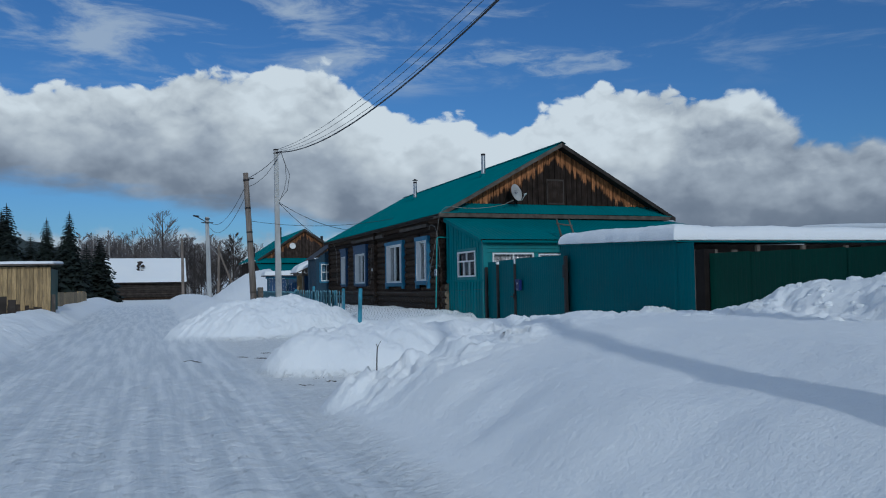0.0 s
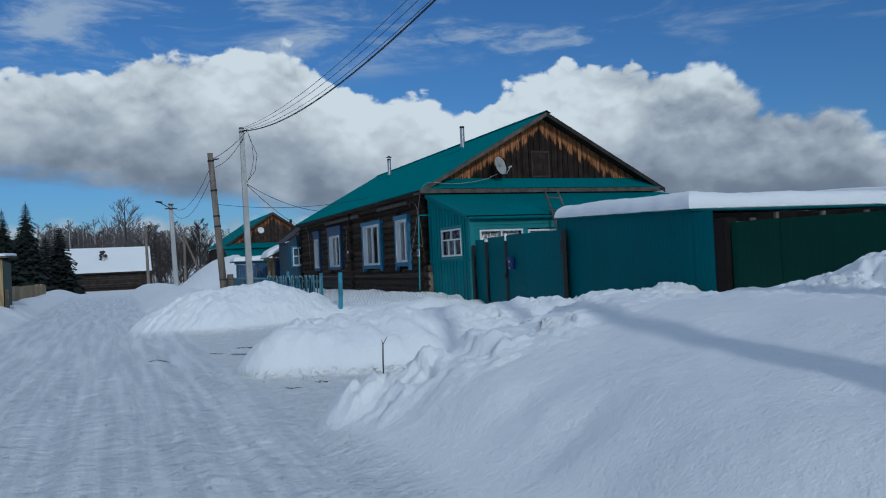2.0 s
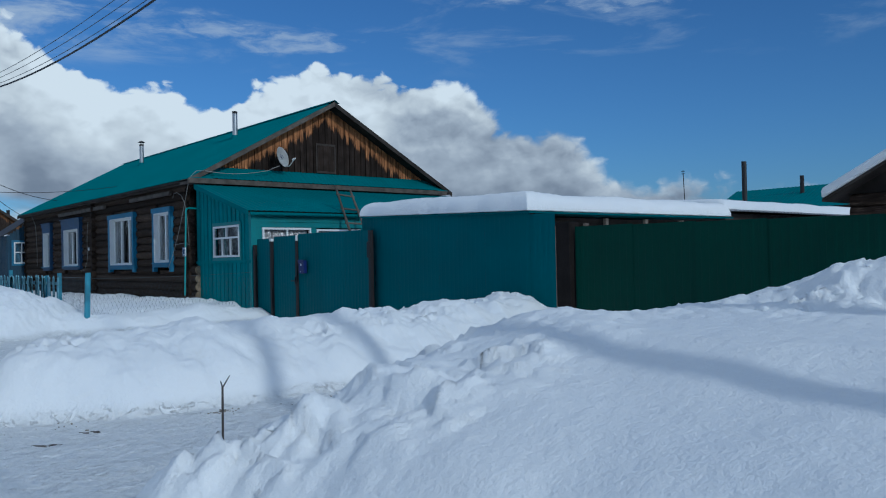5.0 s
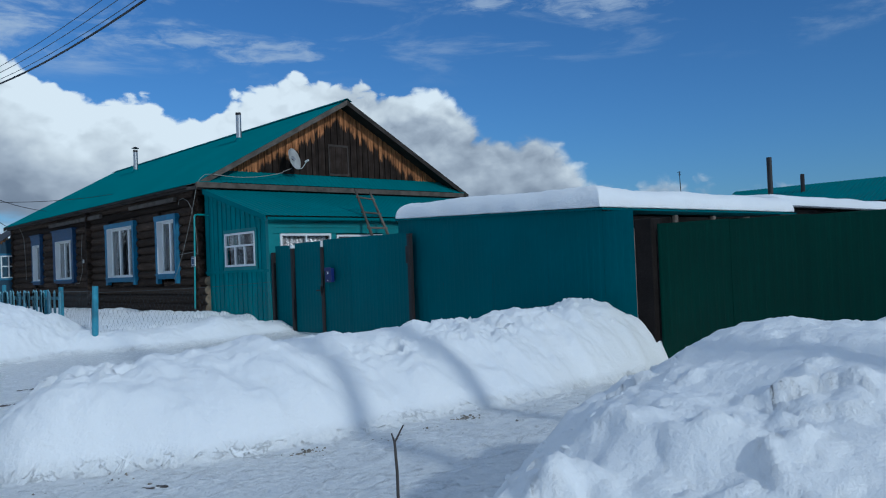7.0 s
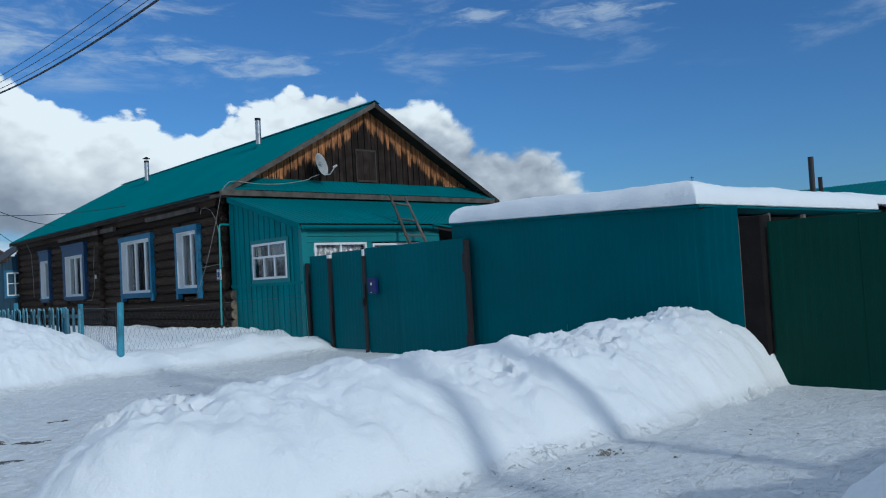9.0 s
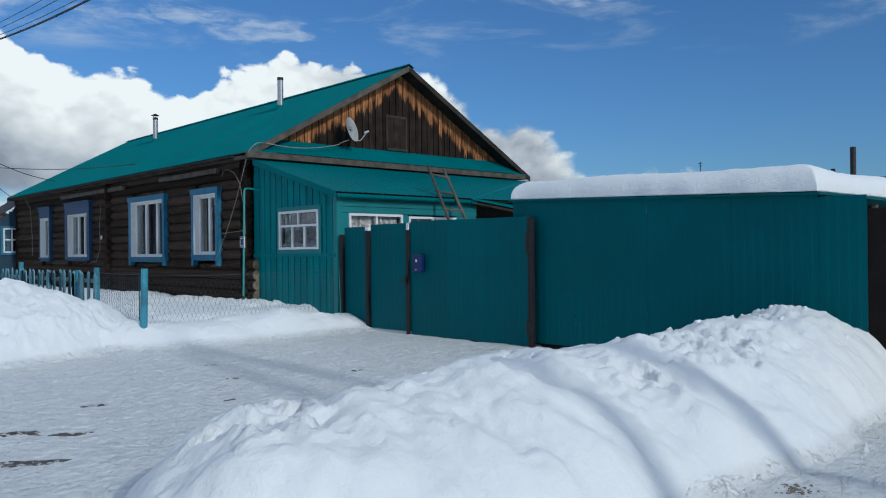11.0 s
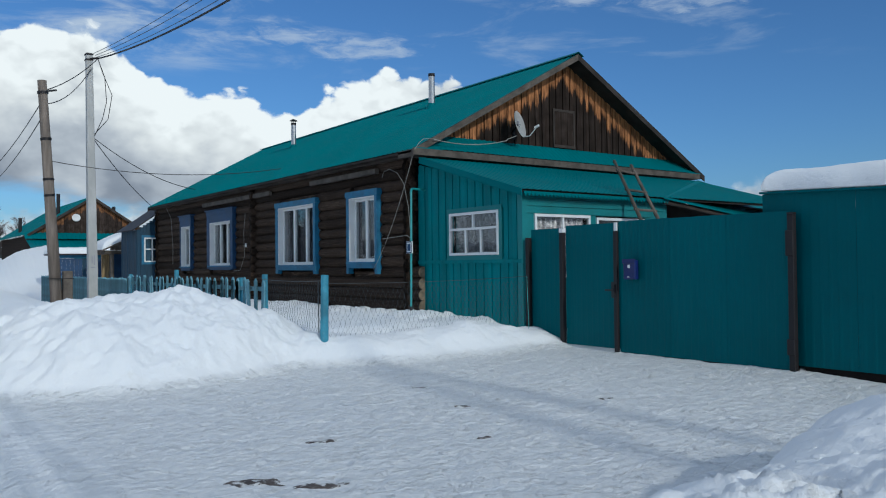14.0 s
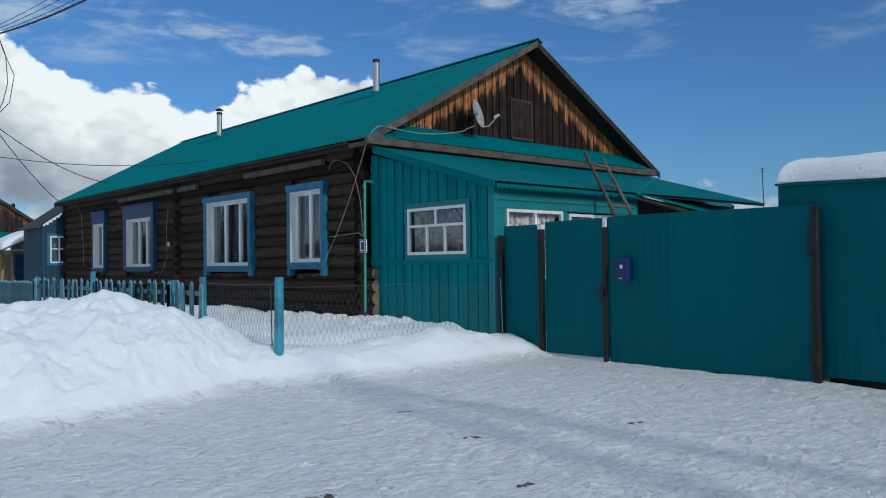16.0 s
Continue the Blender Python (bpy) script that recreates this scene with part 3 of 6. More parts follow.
def height(x, y):
    """The snow's surface over the place, and how trodden it is."""
    wx, wy = x + 0.30 * fbm(x, y, 1.4, 3, 1), y + 0.30 * fbm(x, y, 1.4, 3, 5)
    # one long slope from the road up to the fence, south of the second driveway
    ramp = np.interp(wx, (-8.7, -8.1, -7.1, -6.4, -5.3, -4.3, -3.1, -2.2, -1.0), (0.0, 0.05, 0.30, 0.66, 0.95, 1.0, 0.98, 0.95, 0.5)) * smooth01(-wy, 15.9, 17.7)
    banks = ramp
    for line, power in ((BANK_A, 0.9), (BANK_GATE, 1.0), (BANK_B, 0.55), (CREST, 0.9), (CRUMBLE, 0.8), (VERGE, 1.2), (LEFT, 1.2), (HEAP, 1.1)):
        one = ridge(wx, wy, line, power)
        banks = 0.5 * (banks + one + np.sqrt((banks - one) ** 2 + 0.012)) - 0.055 * np.exp(-4 * np.maximum(banks, one))
    inside = smooth01(x, -4.2, -3.0) * smooth01(y, -3.6, -2.2) * smooth01(60 - y, 0, 20)
    garden = 0.42 * inside + 0.05 * inside * fbm(x, y, 1.2, 3, 9)
    yard = 0.30 * smooth01(x, 0.5, 1.6)
    meadow = 0.45 * smooth01(-x, 14.0, 17.0)
    z = np.maximum(np.maximum(np.maximum(banks, garden), yard), meadow)
    heap = np.clip(z / 0.35, 0, 1)
    near = smooth01(y, -60, -30) * smooth01(-y, -60, -30) * smooth01(x, -30, -20) * smooth01(-x, -14, -6)
    rough_c = smooth01(-np.hypot((x + 6.4) / 1.5, (y + 17.2) / 1.2), -1.3, -0.4) + smooth01(-np.hypot((x + 2.9) / 1.6, (y + 19.2) / 1.9), -1.2, -0.4)
    calm = smooth01(-y, 17.6, 18.8) * smooth01(-x, 3.4, 4.4) * 0.8
    wa, wb = x + 0.10 * fbm(x, y, 0.35, 2, 4), y + 0.10 * fbm(x, y, 0.35, 2, 14)
    crust = smooth01(fbm(x, y, 0.8, 2, 31), -0.15, 0.35)
    z = z + near * heap * (1 - calm) * (0.060 * fbm(x, y, 0.9, 3, 2) + 0.022 * billow(x, y, 0.36, 3, 3) + 0.016 * billow(wa, wb, 0.16, 2, 13) + crust * (0.10 * clumps(wa, wb, 0.15, 6, 0.35) + 0.16 * facets(wa, wb, 0.12, 3)) + 0.014 * billow(x, y, 0.085, 2, 15) + 0.05 * fbm(x * 1.3, y * 0.6, 0.42, 3, 35))
    # the plough's long bank: smooth faces with slumped hollows, broken crust along the top
    north = smooth01(y, -14.6, -13.8)
    top = smooth01(z, 0.50, 0.66) * smooth01(-y, 10.5, 10.9) * north
    z = z + near * top * (0.25 + crust) * (0.36 * facets(wa, wb, 0.19, 5) + 0.36 * facets(wa, wb, 0.085, 6) + 0.26 * clumps(wa, wb, 0.12, 9, 0.5) - 0.015)
    long_bank = smooth01(-np.abs(y + 12.4), -1.9, -1.2) * heap
    z = z + long_bank * (0.16 * fbm(x, y * 0.7, 0.75, 3, 41) + 0.05 * billow(x, y * 0.45, 0.30, 2, 43) - 0.01)
    # thawed scallops slanting down the bank at the garden
    sa, sb = 0.80 * x + 0.60 * y, -0.60 * x + 0.80 * y
    thaw = smooth01(-x, 3.5, 4.2) * smooth01(y, -6.0, -5.0) * smooth01(-y, -1.5, 0.0)
    z = z + near * heap * thaw * (0.090 * billow(sa * 0.45, sb + 0.12 * fbm(x, y, 0.5, 2, 22), 0.30, 2, 23) + 0.040 * billow(sa * 0.5, sb, 0.13, 2, 27))
    broken = smooth01(fbm(x, y, 0.55, 2, 19), -0.25, 0.35)
    z = z + near * heap * np.clip(rough_c, 0, 1) * (0.25 + broken) * (0.05 * billow(x, y, 0.26, 2, 11) + 0.20 * clumps(x + 0.2 * fbm(x, y, 0.5, 2, 18), y + 0.25 * fbm(x, y, 0.4, 2, 8), 0.33, 1, 0.45) + 0.34 * facets(x + 0.12 * fbm(x, y, 0.3, 2, 18), y + 0.12 * fbm(x, y, 0.3, 2, 8), 0.24, 7) + 0.24 * facets(wa, wb, 0.10, 8) + 0.25 * clumps(wa, wb, 0.12, 2, 0.4))
    # trampled snow in the front garden along the log wall
    plot = smooth01(x, -1.6, -0.7) * smooth01(-x, -0.2, 0.1) * smooth01(y, -2.2, -1.2) * smooth01(-y, -7.0, -4.0)
    z = z + plot * (0.05 + 0.35 * facets(wa, wb, 0.30, 11) + 0.15 * facets(wa, wb, 0.12, 12))
    packed = (1 - smooth01(z, 0.03, 0.14)) * smooth01(-np.abs(x + 8.5), -9.5, -8.3) * smooth01(y, -70, -40)
    combed = lattice(x / 0.11, y / 2.6, 4) + 0.7 * lattice(x / 0.23, y / 4.0, 7)
    ruts = sum(np.exp(-(((x - c - 0.12 * np.sin(y / 5.0 + c)) / 0.16) ** 2)) for c in (-11.3, -10.55, -9.75, -9.0, -8.5))
    lane = smooth01(-np.abs(x + 10.0), -2.6, -1.9)
    z = z + near * packed * (1 - lane) * ((0.05 + 0.12 * crust) * facets(x * 0.8 + 0.05 * fbm(x, y, 0.2, 2, 4), y, 0.075, 15) + 0.010 * billow(x * 0.8, y, 0.075, 2, 16)) + near * packed * (0.016 * fbm(x, y, 0.55, 3, 6) + 0.010 * billow(x, y, 0.15, 2, 8) + 0.014 * fbm(x * 0.73 - y * 0.68, (x * 0.68 + y * 0.73) * 0.35, 0.12, 2, 12)) - near * packed * lane * (0.040 * ruts - 0.010 * combed - 0.020 * billow(x, y, 0.22, 3, 21))
    slope = -0.10 * smooth01(x, -4.0, 0.0) * smooth01(-np.abs(y + 14.8), -2.2, -1.2) + 0.05 * smooth01(x, -2.0, 0.3) * smooth01(-np.abs(y + 6.3), -3.2, -2.0)
    hills = 14.0 * smooth01(np.hypot(x, y), 250, 900)
    return z + slope + hills, packed * near, lane * packed


def graded(parts, far_lo, far_hi, grow=1.16):
    """Sample places: fine over the given stretches (start, end, step), ever wider beyond them."""
    c = np.concatenate([np.arange(a, b, s) for a, b, s in parts] + [[parts[-1][1]]])
    lo, hi = [c[0]], [c[-1]]
    s = parts[0][2]
    while lo[-1] > far_lo:
        s *= grow
        lo.append(lo[-1] - s)
    s = parts[-1][2]
    while hi[-1] < far_hi:
        s *= grow
        hi.append(hi[-1] + s)
    return np.concatenate([np.array(lo[1:])[::-1], c, hi[1:]])


def build_ground():
    xs = graded([(-12.0, -8.6, 0.06), (-8.6, -7.4, 0.035), (-7.4, -2.0, 0.026), (-2.0, 0.7, 0.032)], -1500, 1500)
    ys = graded([(-24.0, -20.0, 0.05), (-20.0, -16.2, 0.026), (-16.2, -13.9, 0.04), (-13.9, -10.8, 0.026), (-10.8, -2.5, 0.025), (-2.5, 3.0, 0.06), (3.0, 10.0, 0.14)], -1500, 1500)
    gx, gy = np.meshgrid(xs, ys)
    gz, packed, lane = height(gx, gy)
    ny, nx = gx.shape
    co = np.stack([gx, gy, gz], -1).reshape(-1, 3).astype(np.float32)
    i = (np.arange(ny - 1)[:, None] * nx + np.arange(nx - 1)[None]).ravel()
    quads = np.stack([i, i + 1, i + nx + 1, i + nx], -1).astype(np.int32)
    me = bpy.data.meshes.new("ground")
    me.vertices.add(len(co))
    me.vertices.foreach_set("co", co.ravel())
    me.loops.add(quads.size)
    me.loops.foreach_set("vertex_index", quads.ravel())
    me.polygons.add(len(quads))
    me.polygons.foreach_set("loop_start", np.arange(0, quads.size, 4, dtype=np.int32))
    me.update(calc_edges=True)
    a = me.attributes.new("packed", "FLOAT", "POINT")
    a.data.foreach_set("value", packed.ravel().astype(np.float32))
    b = me.attributes.new("lane", "FLOAT", "POINT")
    b.data.foreach_set("value", lane.ravel().astype(np.float32))
    me.shade_smooth()
    me.materials.append(SNOW)
    tagged(new("ground", me), "white ploughed snow over road, banks and driveways", "snow ground", kind="structure")


build_ground()


def ground_z(x, y):
    z, _, _ = height(np.array([float(x)]), np.array([float(y)]))
    return float(z[0])


def lump(bm, at, r, rng, flat=0.7):
    """A clod with an uneven, faceted outline."""
    made = bmesh.ops.create_icosphere(bm, subdivisions=2, radius=1.0)["verts"]
    ph = [rng.uniform(0, 6.3) for _ in range(6)]
    ax = (rng.uniform(0.7, 1.25), rng.uniform(0.7, 1.25), flat * rng.uniform(0.8, 1.2))
    for v in made:
        c = v.co
        k = 1 + 0.16 * math.sin(3.1 * c.x + ph[0]) + 0.14 * math.sin(3.7 * c.y + ph[1]) + 0.12 * math.sin(4.3 * c.z + ph[2]) + 0.06 * math.sin(8 * (c.x + c.y) + ph[3])
        v.co = Vector((at[0] + r * k * ax[0] * c.x, at[1] + r * k * ax[1] * c.y, at[2] + r * k * ax[2] * c.z))


def build_clods():
    rng = random.Random(5)
    # (x, y, spread x, spread y, how many, smallest, largest)
    fields = ((-2.9, -18.6, 0.4, 0.5, 40, 0.02, 0.09), (-2.8, -20.2, 0.4, 1.0, 40, 0.02, 0.09), (-6.4, -16.9, 0.6, 0.3, 30, 0.01, 0.035),
              (-3.6, -17.3, 0.5, 0.3, 20, 0.015, 0.05), (-0.4, -12.2, 0.5, 0.3, 25, 0.02, 0.05), (-4.5, -11.6, 1.6, 0.3, 40, 0.012, 0.035))
    bm = bmesh.new()
    for cx, cy, sx, sy, n, r0, r1 in fields:
        for _ in range(n):
            x, y = min(rng.gauss(cx, sx), 0.05), rng.gauss(cy, sy)
            r = r0 + (r1 - r0) * rng.random() ** 2.2
            lump(bm, (x, y, ground_z(x, y) - 0.35 * r), r, rng)
    tagged(finish("snow_clods", bm, SNOW, smooth=True), "loose clods of snow on the ploughed banks", "snow", kind="stuff")


build_clods()


# ---- the log house ----
WALL_X, HOUSE_Y0, HOUSE_Y1, EAVE_Z, RIDGE_X, RIDGE_Z = 0.0, 0.0, 17.75, 3.77, 4.53, 6.36
EAVE_LX, EAVE_RX, VERGE_Y0, VERGE_Y1 = -0.17, 9.26, -0.44, 18.05
WINDOWS = (  # casing y0, y1, z0, z1; white frame y0, y1, z0, z1; lights; deep header
    ((1.15, 2.51, 1.22, 3.10), (1.25, 2.40, 1.49, 2.95), (0.5,), False),
    ((4.09, 6.45, 1.21, 3.11), (4.21, 6.30, 1.44, 2.97), (0.30, 0.66), False),
    ((9.59, 11.84, 1.35, 3.20), (9.78, 11.60, 1.45, 2.83), (0.33, 0.66), True),
    ((13.43, 14.60, 1.36, 3.18), (13.53, 14.49, 1.43, 2.82), (0.5,), True),
)

house = thing("log_house", (4.5, 9.0, 0.0), "long dark log house with a teal metal roof beside the street", "house")


def wavy(bm, x, y0, y1, z0, z1, amp=0.025, n=40):
    """A hanging curtain with folds."""
    lo, hi = [], []
    for i in range(n + 1):
        y = y0 + (y1 - y0) * i / n
        dx = amp * math.sin(i * 1.9) + 0.4 * amp * math.sin(i * 0.7 + y)
        lo.append(bm.verts.new((x + dx, y, z0)))
        hi.append(bm.verts.new((x + dx * 0.8, y, z1)))
    for i in range(n):
        bm.faces.new((lo[i], lo[i + 1], hi[i + 1], hi[i]))


def house_window(casing, white, lights, deep):
    y0, y1, z0, z1 = casing
    a0, a1, b0, b1 = white
    trim = DARK_BLUE if deep else BLUE_TRIM
    bm = bmesh.new()
    xo, xi = -0.085, 0.04
    box(bm, xo, xi, y0, a0, z0, z1 - 0.13)
    box(bm, xo, xi, a1, y1, z0, z1 - 0.13)
    box(bm, xo - 0.012, xi, y0 - 0.03, y1 + 0.03, z1 - 0.13, z1)
    box(bm, xo + 0.004, xi, a0, a1, b1, z1 - 0.13)
    box(bm, xo + 0.004, xi, a0, a1, b0 - 0.14, b0)
    win = part("window", bm, trim, house, "window with " + ("dark blue header" if deep else "blue painted casing") + " and white frame")
    if deep:
        bm = bmesh.new()
        box(bm, xo - 0.05, xi, y0 - 0.08, y1 + 0.08, z1 + 0.002, z1 + 0.035)
        part("header", bm, DARK_BLUE, win)
    block("sill", win, BLUE_TRIM, (xo - 0.05, xi, a0 - 0.05, a1 + 0.05, b0 - 0.035, b0 - 0.002))
    # white reveal and frame, set back in the wall
    bm = bmesh.new()
    x0, x1 = -0.075, 0.26
    for s in ((x0, x1, a0, a0 + 0.022, b0, b1), (x0, x1, a1 - 0.022, a1, b0, b1), (x0, x1, a0 + 0.022, a1 - 0.022, b1 - 0.022, b1), (x0, x1, a0 + 0.022, a1 - 0.022, b0, b0 + 0.022)):
        box(bm, *s)
    part("reveal", bm, WHITE, win)
    c0, c1, d0, d1 = a0 + 0.022, a1 - 0.022, b0 + 0.022, b1 - 0.022
    f = 0.055
    bm = bmesh.new()
    xf0, xf1 = 0.07, 0.13
    box(bm, xf0, xf1, c0, c0 + f, d0, d1)
    box(bm, xf0, xf1, c1 - f, c1, d0, d1)
    box(bm, xf0, xf1, c0 + f, c1 - f, d0, d0 + f)
    box(bm, xf0, xf1, c0 + f, c1 - f, d1 - f, d1)
    cuts = [c0 + f / 2 + (c1 - c0 - f) * k for k in lights]
    for k in cuts:
        box(bm, xf0 - 0.01, xf1, k - 0.045, k + 0.045, d0 + f, d1 - f)
    part("frame", bm, WHITE, win)
    edges = [c0 + f] + [e for k in cuts for e in (k - 0.045, k + 0.045)] + [c1 - f]
    for p0, p1 in zip(edges[::2], edges[1::2]):
        bm = bmesh.new()
        box(bm, 0.098, 0.104, p0, p1, d0 + f, d1 - f)
        pane = part("pane", bm, GLASS, win)
        pane.visible_shadow = False
    bm = bmesh.new()
    wavy(bm, 0.21, c0, c0 + (c1 - c0) * 0.36, d0, d1)
    wavy(bm, 0.21, c1 - (c1 - c0) * 0.36, c1, d0, d1)
    wavy(bm, 0.26, c0, c1, d0, d1, 0.012)
    part("curtain", bm, CURTAIN, win, "grey drawn curtains")
    # dark sheet behind the curtains, coloured to stand for the unlit room
    block("dark_room", win, ROOM_SHADE, (0.45, 0.47, y0, y1, z0, z1))


for spec in WINDOWS:
    house_window(*spec)


def wall_pieces(y0, y1, z0, z1):
    """The stretches of a course of the street wall that the windows leave."""
    spans = [(y0, y1)]
    for (a0, a1, b0, b1), *_ in WINDOWS:
        if z1 > b0 + 0.02 and z0 < b1 - 0.02:
            spans = [s for lo, hi in spans for s in ((lo, min(hi, a0)), (max(lo, a1), hi)) if s[1] - s[0] > 0.05]
    return spans


def log_mesh(sides=10):
    """A unit log along +y, slightly knotty."""
    bm = bmesh.new()
    rng = random.Random(3)
    rings = []
    for k in range(5):
        rr = 1 + 0.05 * rng.uniform(-1, 1)
        rings.append([bm.verts.new((rr * math.cos(2 * math.pi * i / sides), k / 4, rr * math.sin(2 * math.pi * i / sides))) for i in range(sides)])
    for a, b in zip(rings, rings[1:]):
        for i in range(sides):
            bm.faces.new((a[i], a[(i + 1) % sides], b[(i + 1) % sides], b[i]))
    bm.faces.new(rings[0][::-1])
    bm.faces.new(rings[-1])
    bmesh.ops.recalc_face_normals(bm, faces=bm.faces[:])
    me = bpy.data.meshes.new("log")
    bm.to_mesh(me)
    bm.free()
    me.materials.append(LOG)
    me.shade_smooth()
    return me


LOG_MESH = log_mesh()
COURSE, LOG_R = 0.232, 0.128
rng = random.Random(11)
core = bmesh.new()
for row in range(16):
    zc = 0.10 + COURSE * row
    nose = 0.30 if row < 6 else 0.05
    for lo, hi in wall_pieces(HOUSE_Y0 - nose, HOUSE_Y1 + 0.25, zc - LOG_R, zc + LOG_R):
        r = LOG_R * rng.uniform(0.94, 1.04)
        shared("log", LOG_MESH, (0.135 + rng.uniform(-0.012, 0.012), lo, zc), house, Euler((rng.uniform(-0.002, 0.002), rng.uniform(0, 6.28), 0)), (r, hi - lo, r))
    # gable walls, and the ends of the cross wall between the two flats
    for y, x1 in ((0.12, 9.0), (HOUSE_Y1 - 0.12, 9.0)):
        shared("log", LOG_MESH, (0.0, y, zc + COURSE / 2), house, Euler((0, rng.uniform(0, 6.28), -math.pi / 2)), (LOG_R, x1, LOG_R))
    shared("log", LOG_MESH, (-0.09, 8.15, zc + COURSE / 2), house, Euler((0, 0, -math.pi / 2)), (LOG_R * 0.95, 0.5, LOG_R * 0.95))
    bm = bmesh.new()
    rod(bm, (0.135, -0.301, zc), (0.135, -0.312, zc), LOG_R * 0.92, sides=12)
    part("log_end", bm, LOG_END, house, "pale cracked log end") if row < 6 else bm.free()
ends = [HOUSE_Y0] + [v for w in WINDOWS for v in (w[0][0] + 0.02, w[0][1] - 0.02)] + [HOUSE_Y1]
for lo, hi in zip(ends[::2], ends[1::2]):
    box(core, 0.15, 0.27, lo, hi, -0.2, 3.80)
for (a0, a1, b0, b1), *_ in WINDOWS:
    box(core, 0.12, 0.27, a0 + 0.02, a1 - 0.02, -0.2, b0 + 0.05)
    box(core, 0.12, 0.27, a0 + 0.02, a1 - 0.02, b1 - 0.05, 3.80)
part("wall_core", core, LOG, house)
# unseen slab added to stop light leaking through below the eave
block("attic_floor", house, DARK_PLANK, (0.28, 8.85, 0.2, HOUSE_Y1 - 0.2, 3.50, 3.56))
block("rear_wall", house, LOG, (8.9, 9.1, 0.0, HOUSE_Y1, -0.2, 3.75))
block("wall_plate", house, OLD_PLANK, (-0.07, 0.02, 6.9, 12.3, 3.38, 3.50), (-0.08, 0.02, 1.2, 4.4, 3.42, 3.53), label="pale old plank under the eave")
block("eave_board", house, DARK_PLANK, (-0.13, 0.14, -0.35, HOUSE_Y1 + 0.2, 3.63, 3.70))


def roof_z(x):
    return EAVE_Z + (RIDGE_Z - EAVE_Z) * (x - EAVE_LX) / (RIDGE_X - EAVE_LX) if x < RIDGE_X else RIDGE_Z - (RIDGE_Z - EAVE_Z) * (x - RIDGE_X) / (EAVE_RX - RIDGE_X)


for side, xe in (("left", EAVE_LX - 0.05), ("right", EAVE_RX + 0.05)):
    bm = bmesh.new()
    ze = EAVE_Z - 0.03
    up = Vector((RIDGE_X - xe, 0, RIDGE_Z - ze))
    nrm = Vector((-up.z, 0, up.x)) if side == "left" else Vector((up.z, 0, -up.x))
    sheet(bm, (xe, VERGE_Y0 - 0.03, ze), (0, VERGE_Y1 - VERGE_Y0 + 0.06, 0), up, nrm, 0.19, 0.022, 0.66)
    part("roof_sheet", bm, TEAL_ROOF, house, "teal profiled metal roof sheet")
    bm = bmesh.new()
    slab(bm, ((xe + 0.06 if side == "left" else xe - 0.06, VERGE_Y0, ze - 0.02), (RIDGE_X, VERGE_Y0, RIDGE_Z - 0.06), (RIDGE_X, VERGE_Y1, RIDGE_Z - 0.06), (xe + 0.06 if side == "left" else xe - 0.06, VERGE_Y1, ze - 0.02)), (0, 0, -0.06))
    part("roof_boarding", bm, DARK_PLANK, house)
    for yv in (VERGE_Y0 - 0.035, VERGE_Y1 + 0.005):
        bm = bmesh.new()
        slab(bm, ((xe, yv, ze - 0.005), (RIDGE_X, yv, RIDGE_Z - 0.005), (RIDGE_X, yv, RIDGE_Z - 0.15), (xe, yv, ze - 0.15)), (0, 0.03, 0))
        part("barge_board", bm, OLD_PLANK if side == "left" else DARK_PLANK, house)
bm = bmesh.new()
for s in (-1, 1):
    slab(bm, ((RIDGE_X, VERGE_Y0 - 0.05, RIDGE_Z + 0.045), (RIDGE_X, VERGE_Y1 + 0.05, RIDGE_Z + 0.045), (RIDGE_X + s * 0.17, VERGE_Y1 + 0.05, RIDGE_Z - 0.045), (RIDGE_X + s * 0.17, VERGE_Y0 - 0.05, RIDGE_Z - 0.045)), (0, 0, 0.006))
part("ridge_cap", bm, TEAL_ROOF, house)
bm = bmesh.new()
box(bm, EAVE_LX - 0.055, EAVE_LX - 0.03, VERGE_Y0, VERGE_Y1, EAVE_Z - 0.09, EAVE_Z - 0.045)
part("eave_fascia", bm, DARK_PLANK, house)

# gable boards, one by one
bm = bmesh.new()
box(bm, 0.5, 8.6, 0.05, 0.20, 3.6, 4.15)
slab(bm, ((0.4, 0.10, 4.1), (8.65, 0.10, 4.1), (RIDGE_X, 0.10, RIDGE_Z - 0.1), (RIDGE_X, 0.10, RIDGE_Z - 0.1001)), (0, 0.08, 0))
part("gable_core", bm, DARK_PLANK, house)
x, k = 0.62, 0
while x < 8.5:
    w = rng.uniform(0.088, 0.125)
    top = roof_z(x + w / 2) - 0.06
    bm = bmesh.new()
    y = rng.uniform(-0.002, 0.006) - (0.022 if k % 2 else 0.0)
    box(bm, x, x + w - 0.010, y, 0.045, 4.02 + rng.uniform(-0.02, 0.02), top)
    if top > 4.08:
        part("board", bm, GABLE, house)
    else:
        bm.free()
    x += w
    k += 1
hatch = block("attic_hatch", house, GABLE, (4.13, 4.76, -0.05, -0.016, 4.24, 5.03), label="weathered plank attic hatch")
block("hatch_rail", hatch, DARK_PLANK, (4.09, 4.80, -0.062, -0.045, 5.03, 5.09), (4.09, 4.80, -0.075, -0.045, 4.17, 4.235), (4.09, 4.13, -0.06, -0.045, 4.235, 5.03), (4.76, 4.80, -0.06, -0.045, 4.235, 5.03))
for i in range(3):
    block("hatch_board", hatch, GABLE, (4.14 + i * 0.206, 4.33 + i * 0.206, -0.062, -0.045, 4.25, 5.02))

